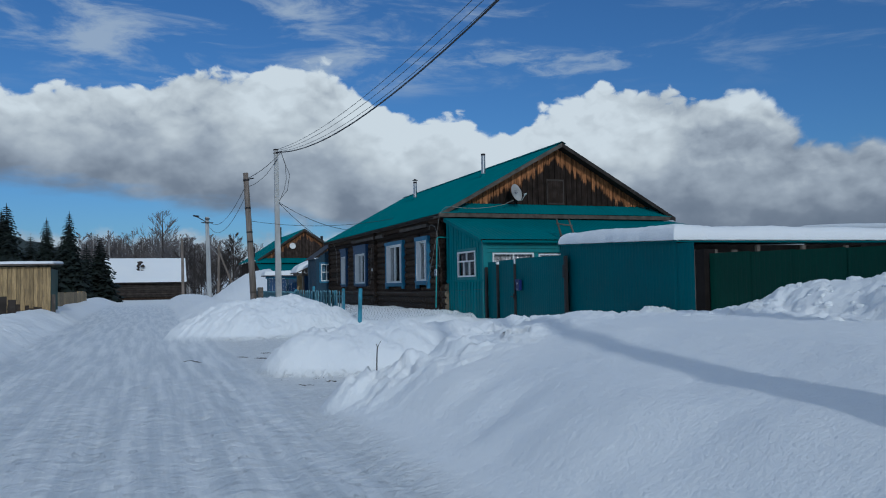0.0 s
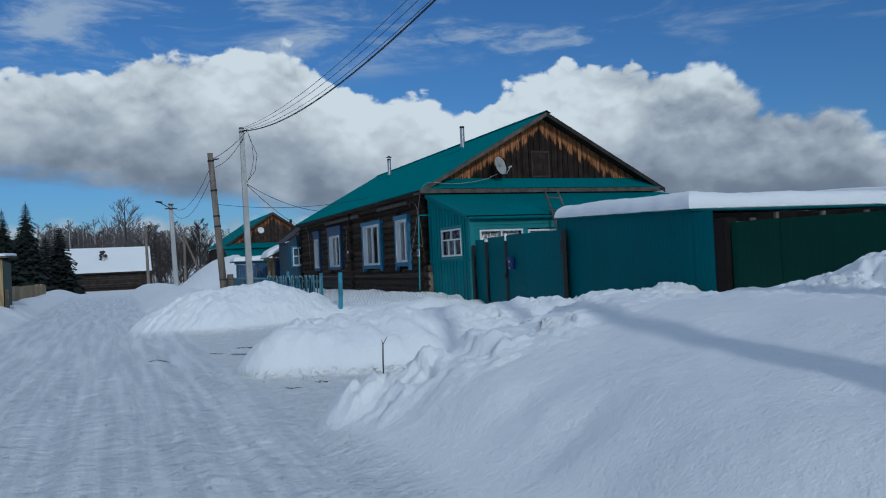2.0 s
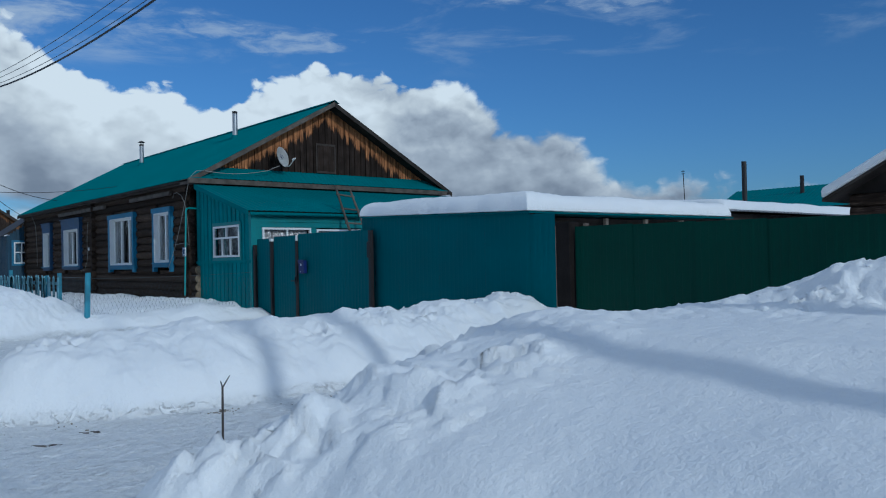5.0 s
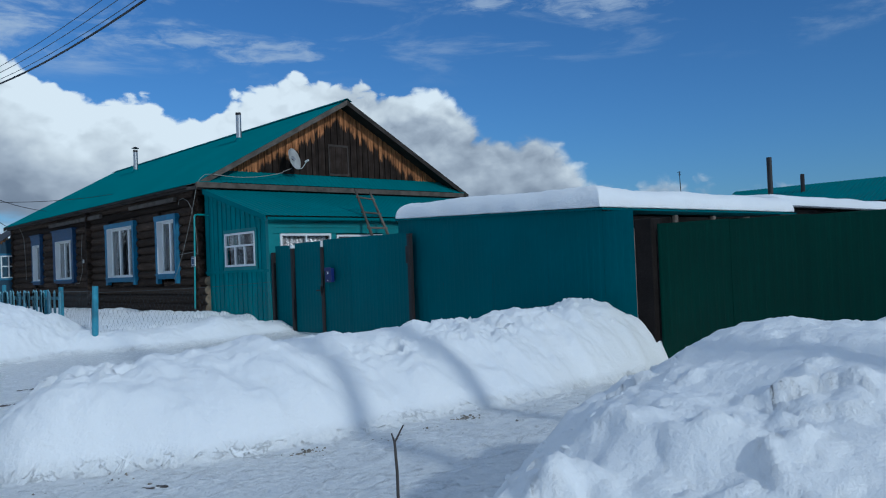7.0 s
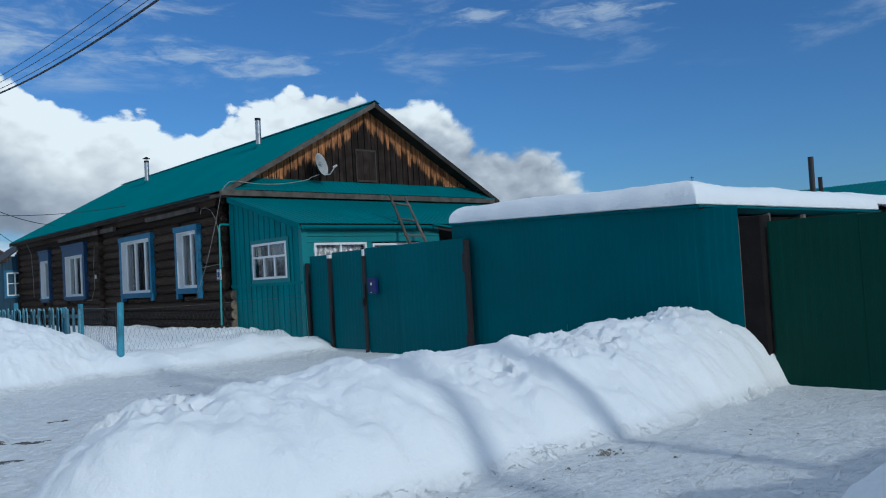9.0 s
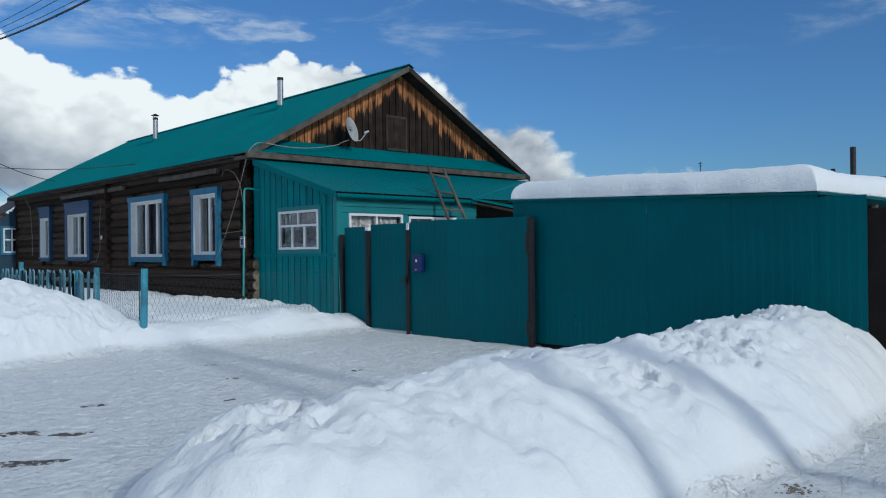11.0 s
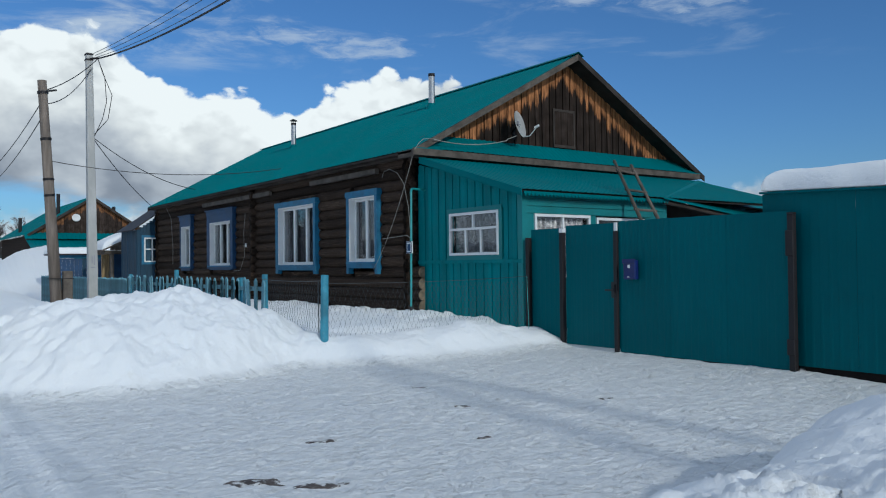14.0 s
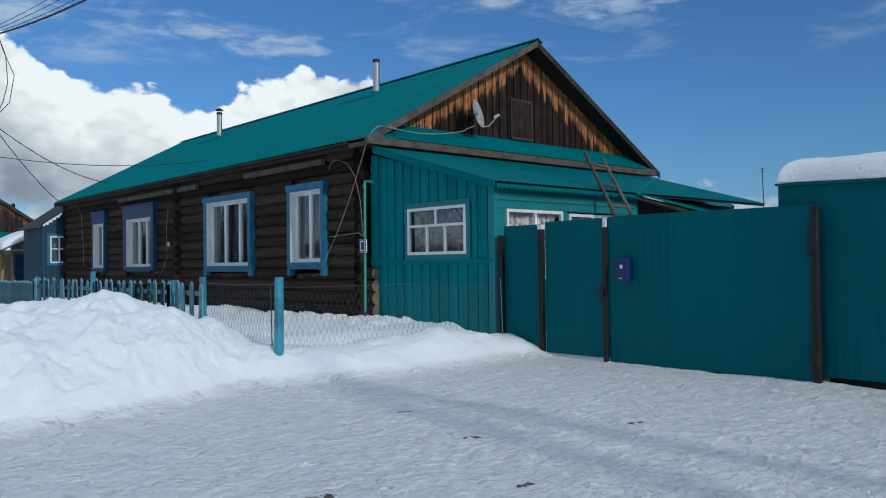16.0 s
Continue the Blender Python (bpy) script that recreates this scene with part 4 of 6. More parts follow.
# pent roof under the gable
bm = bmesh.new()
sheet(bm, (0.50, VERGE_Y0 - 0.06, 3.78), (8.1, 0, 0), (0, 0.47, 0.37), (0, -0.37, 0.47), 0.14, 0.009)
slab(bm, ((-0.16, VERGE_Y0 - 0.06, 3.772), (0.50, VERGE_Y0 - 0.06, 3.772), (0.50, VERGE_Y0 + 0.37, 4.11), (0.47, VERGE_Y0 + 0.37, 4.11)), (0, 0, -0.006))
slab(bm, ((8.60, VERGE_Y0 - 0.06, 3.772), (9.10, VERGE_Y0 - 0.06, 3.772), (8.63, VERGE_Y0 + 0.37, 4.11), (8.60, VERGE_Y0 + 0.37, 4.11)), (0, 0, -0.006))
part("pent_roof", bm, TEAL_ROOF, house, "narrow teal metal skirt roof below the gable")
block("pent_fascia", house, OLD_PLANK, (-0.22, 9.05, VERGE_Y0 - 0.075, VERGE_Y0 - 0.045, 3.63, 3.765), label="grey old fascia board")
block("pent_soffit", house, DARK_PLANK, (-0.18, 9.0, VERGE_Y0 - 0.04, 0.0, 3.62, 3.65))
block("pent_end", house, OLD_PLANK, (-0.225, -0.205, -0.51, 0.05, 3.60, 3.74))

# flue pipes
for (px, py, top), capped in (((3.31, 3.82, 6.58), False), ((3.23, 12.26, 6.50), True)):
    base = roof_z(px)
    flue = bar("flue_pipe", house, GALV, (px, py, base - 0.1), (px, py, top), 0.085, sides=16, label="shiny steel flue pipe" if not capped else "steel flue pipe with a rain cap")
    bar("flue_collar", flue, DARK_STEEL, (px, py, top - 0.07), (px, py, top + 0.008), 0.09, sides=16)
    bar("roof_flashing", flue, TEAL_ROOF, (px, py, base - 0.08), (px, py, base + 0.09), 0.15, 0.10, sides=16)
    if capped:
        for ang in range(3):
            cx, cy = px + 0.07 * math.cos(ang * 2.1), py + 0.07 * math.sin(ang * 2.1)
            bar("cap_strut", flue, DARK_STEEL, (cx, cy, top), (cx, cy, top + 0.09), 0.008, sides=5)
        bar("rain_cap", flue, DARK_STEEL, (px, py, top + 0.08), (px, py, top + 0.15), 0.15, 0.03, sides=16)

# ---- veranda against the gable ----
veranda = thing("veranda", (2.0, -1.7, 0.3), "teal boarded veranda under a metal lean-to roof", "veranda")
AX, AY = 0.18, -3.30
x = -0.34
for lower in (True, False):
    yb = -0.10
    k = 0
    while yb > AY + 0.02:
        w = min(0.118, yb - AY)
        y0, y1 = yb - w, yb
        ztop = 3.53 + (y0 + y1) / 2 / 3.34 * 0.80 - 0.02
        z0, z1 = (0.1, 1.43) if lower else (1.50, ztop)
        spans = [(z0, z1)]
        if not lower and y1 > -2.72 and y0 < -1.16:
            spans = [(1.50, 1.545), (2.43, ztop)]
        for s0, s1 in spans:
            bm = bmesh.new()
            box(bm, AX - (0.012 if k % 2 else 0.0), AX + 0.02, y0 + 0.005, y1 - 0.005, s0, s1)
            part("board", bm, TEAL_BOARD, veranda)
        yb -= w
        k += 1
block("belt_rail", veranda, TEAL_BOARD, (AX - 0.03, AX + 0.02, AY, -0.1, 1.432, 1.498))
block("corner_board", veranda, TEAL_TRIM, (AX - 0.028, AX + 0.10, AY - 0.03, AY, 0.1, 2.72), (AX - 0.028, AX - 0.0, AY, AY + 0.10, 0.1, 1.43), (AX - 0.028, AX, AY, AY + 0.10, 1.5, 2.7))
block("wall_core", veranda, TEAL_BOARD, (AX + 0.022, AX + 0.1, AY + 0.02, -0.05, 0.0, 1.58), (AX + 0.022, AX + 0.1, AY + 0.02, -2.70, 1.58, 2.7), (AX + 0.022, AX + 0.1, -1.18, -0.05, 1.58, 3.3), (AX + 0.022, AX + 0.1, -2.70, -1.18, 2.40, 2.82))


def sash_window(parent, origin, along, out, width, tall, cols_top, cols_low, split, casing):
    """An old painted sash: a row of lights above, a row below. along and out are unit vectors."""
    o, a, n = Vector(origin), Vector(along), Vector(out)

    def plate(bm, s0, s1, z0, z1, d0, d1):
        slab(bm, [o + a * s + Vector((0, 0, z)) + n * d0 for s, z in ((s0, z0), (s1, z0), (s1, z1), (s0, z1))], n * (d1 - d0))

    f = 0.05
    bm = bmesh.new()
    for s in ((0, f, 0, tall), (width - f, width, 0, tall), (f, width - f, 0, f), (f, width - f, tall - f, tall), (f, width - f, split - 0.022, split + 0.022)):
        plate(bm, *s, -0.02, 0.035)
    lights = []
    for cols, z0, z1 in ((cols_low, f, split - 0.022), (cols_top, split + 0.022, tall - f)):
        xs = [f + (width - 2 * f) * i / cols for i in range(cols + 1)]
        for i in range(1, cols):
            plate(bm, xs[i] - 0.022, xs[i] + 0.022, z0, z1, -0.02, 0.03)
        lights += [(xs[i], xs[i + 1], z0, z1) for i in range(cols)]
    win = part("window", bm, WHITE, parent, "white painted multi-pane window with net curtains")
    for l in lights:
        bm = bmesh.new()
        plate(bm, *l, -0.006, 0.0)
        pane = part("pane", bm, GLASS, win)
        pane.visible_shadow = False
    bm = bmesh.new()
    n_f = 36
    for i in range(n_f):
        s0, s1 = f + (width - 2 * f) * i / n_f, f + (width - 2 * f) * (i + 1) / n_f
        d0, d1 = -0.10 + 0.02 * math.sin(i * 1.7), -0.10 + 0.02 * math.sin((i + 1) * 1.7)
        vs = [bm.verts.new(o + a * s + n * d + Vector((0, 0, z))) for s, d, z in ((s0, d0, f), (s1, d1, f), (s1, d1, tall - f), (s0, d0, tall - f))]
        bm.faces.new(vs)
    part("curtain", bm, LACE, win, "patterned net curtain")
    if casing:
        bm = bmesh.new()
        for s in ((-0.09, -0.004, -0.09, tall + 0.09), (width + 0.004, width + 0.09, -0.09, tall + 0.09), (-0.004, width + 0.004, tall + 0.004, tall + 0.09), (-0.004, width + 0.004, -0.09, -0.004)):
            plate(bm, *s, -0.02, 0.022)
        part("casing", bm, casing, win)
    return win


sash_window(veranda, (AX, -1.19, 1.585), (0, -1, 0), (-1, 0, 0), 1.49, 0.815, 2, 3, 0.50, TEAL_TRIM)
# front of the veranda, with its long windows
block("front_wall", veranda, TEAL_TRIM, (AX + 0.11, 4.1, AY + 0.02, AY + 0.10, 0.0, 1.10), (AX + 0.11, 0.47, AY + 0.02, AY + 0.10, 1.10, 2.3), (1.87, 2.04, AY + 0.02, AY + 0.10, 1.10, 2.3), (3.46, 4.1, AY + 0.02, AY + 0.10, 1.10, 2.3), (AX + 0.11, 4.1, AY + 0.02, AY + 0.10, 2.3, 2.72))
for z in (2.31, 2.44, 2.57):
    block("board", veranda, TEAL_TRIM, (AX + 0.11, 4.1, AY + 0.0, AY + 0.018, z, z + 0.118))
sash_window(veranda, (0.47, AY + 0.02, 1.15), (1, 0, 0), (0, -1, 0), 1.40, 1.15, 2, 2, 0.62, None)
sash_window(veranda, (2.04, AY + 0.02, 1.15), (1, 0, 0), (0, -1, 0), 1.40, 1.12, 2, 2, 0.62, None)
# dark wall set back below the roof, standing in for the recess's shade
block("porch_wall", veranda, DARK_PLANK, (4.1, 9.0, -2.6, -2.5, 0.0, 2.7), label="dark wall standing in for the shaded back of the covered yard")

bm = bmesh.new()
sheet(bm, (-0.02, -3.52, 2.70), (8.95, 0, 0), (0, 3.10, 0.89), (0, -0.89, 3.10), 0.16, 0.010)
part("roof_sheet", bm, TEAL_ROOF, veranda, "teal metal lean-to roof")
bm = bmesh.new()
slab(bm, ((0.0, -3.46, 2.705), (8.9, -3.46, 2.705), (8.9, -0.45, 3.57), (0.0, -0.45, 3.57)), (0, 0, -0.05))
part("roof_boarding", bm, DARK_PLANK, veranda)
bm = bmesh.new()
slab(bm, ((-0.03, -3.52, 2.71), (-0.03, -0.42, 3.60), (-0.03, -0.42, 3.47), (-0.03, -3.52, 2.58)), (0.02, 0, 0))
part("verge_board", bm, TEAL_ROOF, veranda)
bm = bmesh.new()
for i in range(44):
    x0 = 0.05 + i * 0.088
    slab(bm, ((x0, -3.50, 2.67), (x0 + 0.086, -3.50, 2.67), (x0 + 0.086, -3.50, 2.625), (x0, -3.50, 2.625)), (0, 0.012, 0))
    slab(bm, ((x0 + 0.012, -3.50, 2.625), (x0 + 0.074, -3.50, 2.625), (x0 + 0.058, -3.50, 2.59), (x0 + 0.028, -3.50, 2.59)), (0, 0.012, 0))
part("scalloped_valance", bm, TEAL_ROOF, veranda, "scalloped wooden edging under the eave")

canopy = thing("yard_canopy", (8.0, -2.0, 0.3), "sloping teal metal canopy over the covered yard", "canopy roof")
bm = bmesh.new()
corners = (Vector((3.7, -3.56, 2.70)), Vector((7.2, -3.60, 2.32)), Vector((12.9, -0.5, 3.08)), Vector((8.95, -0.5, 3.60)))
slab(bm, corners, (0, 0, -0.03))
part("roof_sheet", bm, TEAL_ROOF, canopy)
for px, py, pz in ((7.0, -3.4, 2.30), (12.6, -0.7, 3.0), (9.6, -2.1, 2.62)):
    bar("post", canopy, DARK_PLANK, (px, py, 0.0), (px, py, pz), 0.06)
bar("rafter", canopy, DARK_PLANK, (3.8, -3.45, 2.63), (7.1, -3.5, 2.26), 0.05)
bar("rafter", canopy, DARK_PLANK, (7.1, -3.5, 2.26), (12.7, -0.6, 3.01), 0.05)

# ---- things on the house ----
ladder = thing("wooden_ladder", (2.8, -3.7, 2.2), "short grey wooden ladder lying on the lean-to roof", "ladder")
lp = [(Vector((2.80, -3.08, 3.42)), Vector((2.77, -3.80, 2.14))), (Vector((3.22, -3.14, 3.36)), Vector((3.27, -3.82, 2.14)))]
for a, b in lp:
    bar("rail", ladder, OLD_PLANK, a, b, 0.03, 0.036, sides=7)
for f in (0.16, 0.47, 0.78):
    p, q = lp[0][0].lerp(lp[0][1], f), lp[1][0].lerp(lp[1][1], f)
    e = (q - p) * 0.12
    bar("rung", ladder, OLD_PLANK, p - e, q + e, 0.024, sides=6)

dish = thing("satellite_dish", (2.74, -0.40, 4.45), "off-white satellite dish on the wooden gable", "satellite dish")
face = Vector((0.43, -0.87, 0.24)).normalized()
side = face.cross(Vector((0, 0, 1))).normalized()
upv = side.cross(face).normalized()
ctr = Vector((2.72, -0.42, 4.53))
bm = bmesh.new()
rings = []
for k in range(7):
    rr = 0.31 * k / 6
    depth = -0.07 * (1 - (k / 6) ** 2)
    rings.append([bm.verts.new(ctr + face * depth + side * rr * 0.93 * math.cos(a * math.pi / 16) + upv * rr * math.sin(a * math.pi / 16)) for a in range(32)] if k else [bm.verts.new(ctr + face * depth)])
for a in range(32):
    bm.faces.new((rings[0][0], rings[1][a], rings[1][(a + 1) % 32]))
    for k in range(1, 6):
        bm.faces.new((rings[k][a], rings[k + 1][a], rings[k + 1][(a + 1) % 32], rings[k][(a + 1) % 32]))
geo = bmesh.ops.solidify(bm, geom=bm.faces[:], thickness=0.012)
reflector = part("reflector", bm, DISH_WHITE, dish, smooth=True)
bm = bmesh.new()
for dz, w in ((0.05, 0.07), (0.0, 0.10), (-0.05, 0.05)):
    c0 = ctr - face * 0.035 + upv * dz
    slab(bm, (c0 - side * w, c0 + side * w, c0 + side * w + upv * 0.03, c0 - side * w + upv * 0.03), face * 0.004)
part("print", bm, GREY_MARK, reflector, "faded grey print")
arm_end = ctr + face * 0.36 - upv * 0.20 + side * 0.02
tube_pts = [ctr - upv * 0.30, ctr - upv * 0.33 + face * 0.15, arm_end]
bm = bmesh.new()
tube(bm, tube_pts, 0.012)
part("feed_arm", bm, DISH_WHITE, dish)
bar("converter", dish, DISH_WHITE, arm_end - face * 0.05, arm_end + face * 0.06 + upv * 0.02, 0.032, 0.025, sides=10)
bar("mast", dish, DARK_STEEL, ctr - face * 0.06, Vector((2.86, 0.0, 4.42)), 0.022)
bar("bracket", dish, DARK_STEEL, (2.86, -0.02, 4.24), (2.86, -0.02, 4.60), 0.03)


def cable(name, pts, r, mat, label, category="cable"):
    bm = bmesh.new()
    tube(bm, pts, r, 6)
    return tagged(finish(name, bm, mat, smooth=True), label, category)


cable("antenna_cable", [(2.62, -0.42, 4.26), (2.35, -0.42, 4.16)] + sag((2.3, -0.44, 4.12), (0.25, -0.53, 3.97), 0.10, 10), 0.011, CABLE_GREY, "pale cable hanging from dish to eave")
cable("service_cable", [(0.2, -0.56, 3.97), (0.0, -0.56, 3.95), (-0.12, -0.55, 3.85)] + sag((-0.2, -0.50, 3.7), (-0.08, 1.3, 1.33), 0.22, 12), 0.007, CABLE_GREY, "grey cable slung down the log wall")
cable("wall_cable", [(-0.06, 0.95, 3.3), (-0.08, 0.85, 3.42), (-0.09, 0.6, 3.45), (-0.09, 0.3, 3.35), (-0.09, 0.05, 3.1), (-0.09, -0.12, 2.6), (-0.09, -0.2, 1.95)], 0.006, CABLE_GREY, "cable looped over log wall to meter")
cable("wall_cable", [(-0.07, 0.95, 1.98), (-0.10, 0.4, 2.0), (-0.12, -0.1, 2.02), (-0.13, -0.25, 1.95)], 0.006, CABLE_GREY, "pale cable running along the log wall")
cable("wall_cable", [(-0.07, 8.6, 3.0), (-0.08, 8.7, 2.4), (-0.08, 8.65, 1.7), (-0.08, 9.0, 1.3), (-0.08, 9.5, 1.28)], 0.006, CABLE_GREY, "thin cable hanging beside the window")
cable("wall_cable", [(-0.07, 16.2, 3.6), (-0.08, 15.6, 3.2), (-0.08, 15.4, 2.2), (-0.08, 15.4, 1.5)], 0.008, CABLE_GREY, "pale cable hanging on the log wall")
bar("cable_holder", house, WHITE, (-0.05, 8.62, 1.98), (-0.05, 8.62, 2.10), 0.03, label="white porcelain insulator")

pipe = thing("gas_pipe", (-0.44, -0.70, 0.3), "teal gas riser pipe at the house corner", "pipe")
bm = bmesh.new()
tube(bm, [(-0.46, -0.74, 0.55), (-0.34, -0.60, 2.78), (-0.33, -0.58, 2.86), (-0.29, -0.54, 2.92), (-0.20, -0.47, 2.94), (0.16, -0.36, 2.94)], 0.022, 8)
part("riser", bm, PIPE_TEAL, pipe)
bar("sleeve", pipe, BLACK, (-0.47, -0.76, 0.26), (-0.455, -0.74, 0.60), 0.032, sides=8, label="black rubber sleeve")
meter = thing("meter_plate", (-0.36, -0.64, 1.72), "small blue and white plate on the gas pipe", "sign plate")
block("plate", meter, WHITE, (-0.43, -0.41, -0.74, -0.54, 1.64, 1.88))
block("plate_border", meter, DARK_BLUE, (-0.436, -0.431, -0.735, -0.545, 1.645, 1.665), (-0.436, -0.431, -0.735, -0.545, 1.855, 1.875), (-0.436, -0.431, -0.735, -0.72, 1.665, 1.855), (-0.436, -0.431, -0.56, -0.545, 1.665, 1.855))
block("plate_bar", meter, DARK_BLUE, (-0.436, -0.431, -0.69, -0.59, 1.69, 1.83))

# ---- gate and fences along the street ----
def post(parent, x, y, z0, z1, w=0.07, mat=DARK_STEEL, name="post"):
    return block(name, parent, mat, (x - w / 2, x + w / 2, y - w / 2, y + w / 2, z0, z1), bevel=0.006)


def panel(parent, x0, y0, x1, y1, z0, z1, mat, name="panel", pitch=0.115):
    bm = bmesh.new()
    u = Vector((x1 - x0, y1 - y0, 0))
    sheet(bm, (x0, y0, z0), u, (0, 0, z1 - z0), (-1, 0, 0), pitch, 0.0022)
    return part(name, bm, mat, parent)


gate = thing("street_gate", (0.22, -6.0, 0.0), "teal profiled steel gate with wicket and dark posts", "gate")
for y, zt in ((-3.43, 1.86), (-4.26, 1.92), (-8.27, 1.99)):
    p = post(gate, 0.20, y, -0.1, zt, 0.08, RUST if y > -4.5 else DARK_STEEL)
    if y < -4:
        block("post_cap", p, WHITE if y > -5 else DARK_STEEL, (0.16, 0.24, y - 0.04, y + 0.04, zt + 0.002, zt + (0.07 if y > -5 else 0.03)))
panel(gate, 0.25, -4.24, 0.25, -3.45, 0.12, 2.00, TEAL_FENCE)
wicket = panel(gate, 0.22, -5.46, 0.22, -4.32, 0.10, 2.03, TEAL_FENCE, "wicket_door")
tagged(wicket, "teal steel wicket door")
block("wicket_stile", gate, DARK_STEEL, (0.16, 0.21, -5.46, -5.39, 0.02, 1.90), bevel=0.005)
block("wicket_cap", gate, WHITE, (0.17, 0.20, -5.45, -5.40, 1.905, 2.03))
h = block("handle", wicket, BLACK, (0.13, 0.155, -5.42, -5.24, 0.985, 1.01), (0.13, 0.205, -5.43, -5.41, 0.93, 1.08))
block("lock_plate", wicket, BLACK, (0.20, 0.208, -5.36, -5.31, 0.88, 1.12))
for i in range(3):
    y1 = -5.466 - i * 0.922
    panel(gate, 0.21 + 0.0025 * i, y1 - 0.935, 0.21 + 0.0025 * i, y1, 0.06, 2.05 - 0.004 * i, TEAL_FENCE, "gate_leaf")
for z0, z1 in ((0.03, 0.09), (1.95, 2.0)):
    block("gate_rail", gate, DARK_STEEL, (0.235, 0.26, -8.23, -5.48, z0, z1))
for z0, z1 in ((1.48, 1.80), (0.25, 0.45)):
    block("hinge", gate, DARK_STEEL, (0.132, 0.158, -8.325, -8.215, z0, z1), bevel=0.01)

mail = thing("mailbox", (0.17, -5.75, 1.3), "blue metal mailbox hung on the gate", "mailbox")
block("body", mail, MAIL_BLUE, (0.10, 0.185, -5.865, -5.635, 1.165, 1.455), bevel=0.012)
block("flap", mail, MAIL_BLUE, (0.088, 0.101, -5.875, -5.625, 1.40, 1.47), bevel=0.004)
block("label_plate", mail, WHITE, (0.092, 0.0985, -5.77, -5.73, 1.335, 1.385), label="small white plate")
block("emblem", mail, DISH_WHITE, (0.094, 0.0985, -5.755, -5.72, 1.195, 1.21))

shed = thing("fence_shed", (3.2, -10.0, 0.0), "low teal sheet-metal shed under a thick snow roof", "shed")
ys = (-7.80, -9.0, -10.2, -11.4, -12.453)
for a, b in zip(ys, ys[1:]):
    zt = 2.28 + (a + 7.8) * 0.03
    panel(shed, 0.33, b + 0.002, 0.33, a, 0.11 if a > -10.5 else 0.0, zt, TEAL_FENCE, "wall_sheet")
panel(shed, 0.338, -12.97, 0.334, -12.45, 0.0, 2.10, TEAL_FENCE, "wall_sheet")
# dark backing added inside: hides the sky, stands for the shed's inner shade
block("back_wall", shed, DARK_PLANK, (6.3, 6.4, -12.3, -7.8, 0.0, 2.1), (0.5, 6.3, -11.42, -11.36, 0.0, 2.14), (0.37, 0.45, -12.45, -11.3, 0.0, 2.15), (0.5, 6.3, -7.9, -7.82, 0.0, 2.2))
# dark strip put in for the shaded gap below the raised wall sheets
block("ground_sill", shed, TIMBER_GAP_DARK, (0.36, 0.44, -10.3, -8.33, -0.2, 0.16))
for i in range(9):
    block("plank", shed, OLD_PLANK, (0.62 + i * 0.17, 0.77 + i * 0.17, -12.47 - 0.02 * (i % 2), -12.43, 0.2, 1.98 - 0.06 * (i % 3)))
for px in (2.4, 3.6, 4.8, 6.2):
    bar("post", shed, OLD_PLANK, (px, -12.35, 0.0), (px, -12.35, 2.08), 0.06)
bm = bmesh.new()
slab(bm, ((0.27, -7.79, 2.31), (6.55, -7.79, 2.35), (6.55, -12.50, 2.17), (0.27, -12.50, 2.15)), (0, 0, -0.025))
part("roof", bm, TEAL_FENCE, shed, "corrugated roof edge under the snow")


def snow_cap(name, x0, x1, y0, y1, base, thick, label, seed, over=0.05, step=0.10):
    """A thick blanket of snow with rounded, slightly sagging edges."""
    nx, ny = max(6, int((x1 - x0) / step)), max(6, int((y1 - y0) / step))
    bm = bmesh.new()
    grid = []
    for j in range(ny + 1):
        row = []
        for i in range(nx + 1):
            u, v = i / nx, j / ny
            # crowd the samples to the rim
            u, v = 0.5 - 0.5 * math.cos(math.pi * u), 0.5 - 0.5 * math.cos(math.pi * v)
            x, y = x0 + (x1 - x0) * u, y0 + (y1 - y0) * v
            d = min(x - x0, x1 - x, y - y0, y1 - y)
            k = min(1.0, d / (thick * 0.85))
            r = math.sqrt(max(0.0, 1 - (1 - k) ** 2))
            n1 = noise.noise(Vector((x * 0.7, y * 0.7, seed)))
            n2 = noise.noise(Vector((x * 4.0, y * 4.0, seed + 9))) + 0.8 * noise.noise(Vector((x * 11.0, y * 11.0, seed + 5)))
            z = base(x, y) + thick * (0.12 + 0.88 * r) * (1 + 0.16 * n1) + 0.012 * n2 if k > 0 else base(x, y) + 0.02 + 0.02 * n2
            wob = over * noise.noise(Vector((x * 2.2, y * 2.2, seed + 3))) * (1 - k)
            row.append(bm.verts.new((x + wob, y + wob, z)))
        grid.append(row)
    for j in range(ny):
        for i in range(nx):
            bm.faces.new((grid[j][i], grid[j][i + 1], grid[j + 1][i + 1], grid[j + 1][i]))
    edge = grid[0] + [r[-1] for r in grid[1:]] + grid[-1][-2::-1] + [r[0] for r in grid[-2:0:-1]]
    low = [bm.verts.new((v.co.x, v.co.y, base(v.co.x, v.co.y) + 0.003)) for v in edge]
    for a in range(len(edge)):
        b = (a + 1) % len(edge)
        bm.faces.new((edge[a], low[a], low[b], edge[b]))
    bm.faces.new(low)
    return tagged(finish(name, bm, SNOW, smooth=True), label, "snow")


snow_cap("roof_snow", 0.25, 6.50, -12.48, -7.83, lambda x, y: 2.32 + (y + 7.7) * 0.033 + 0.004 * x, 0.30, "thick smooth snow blanket on the shed roof", 2.0, step=0.055)

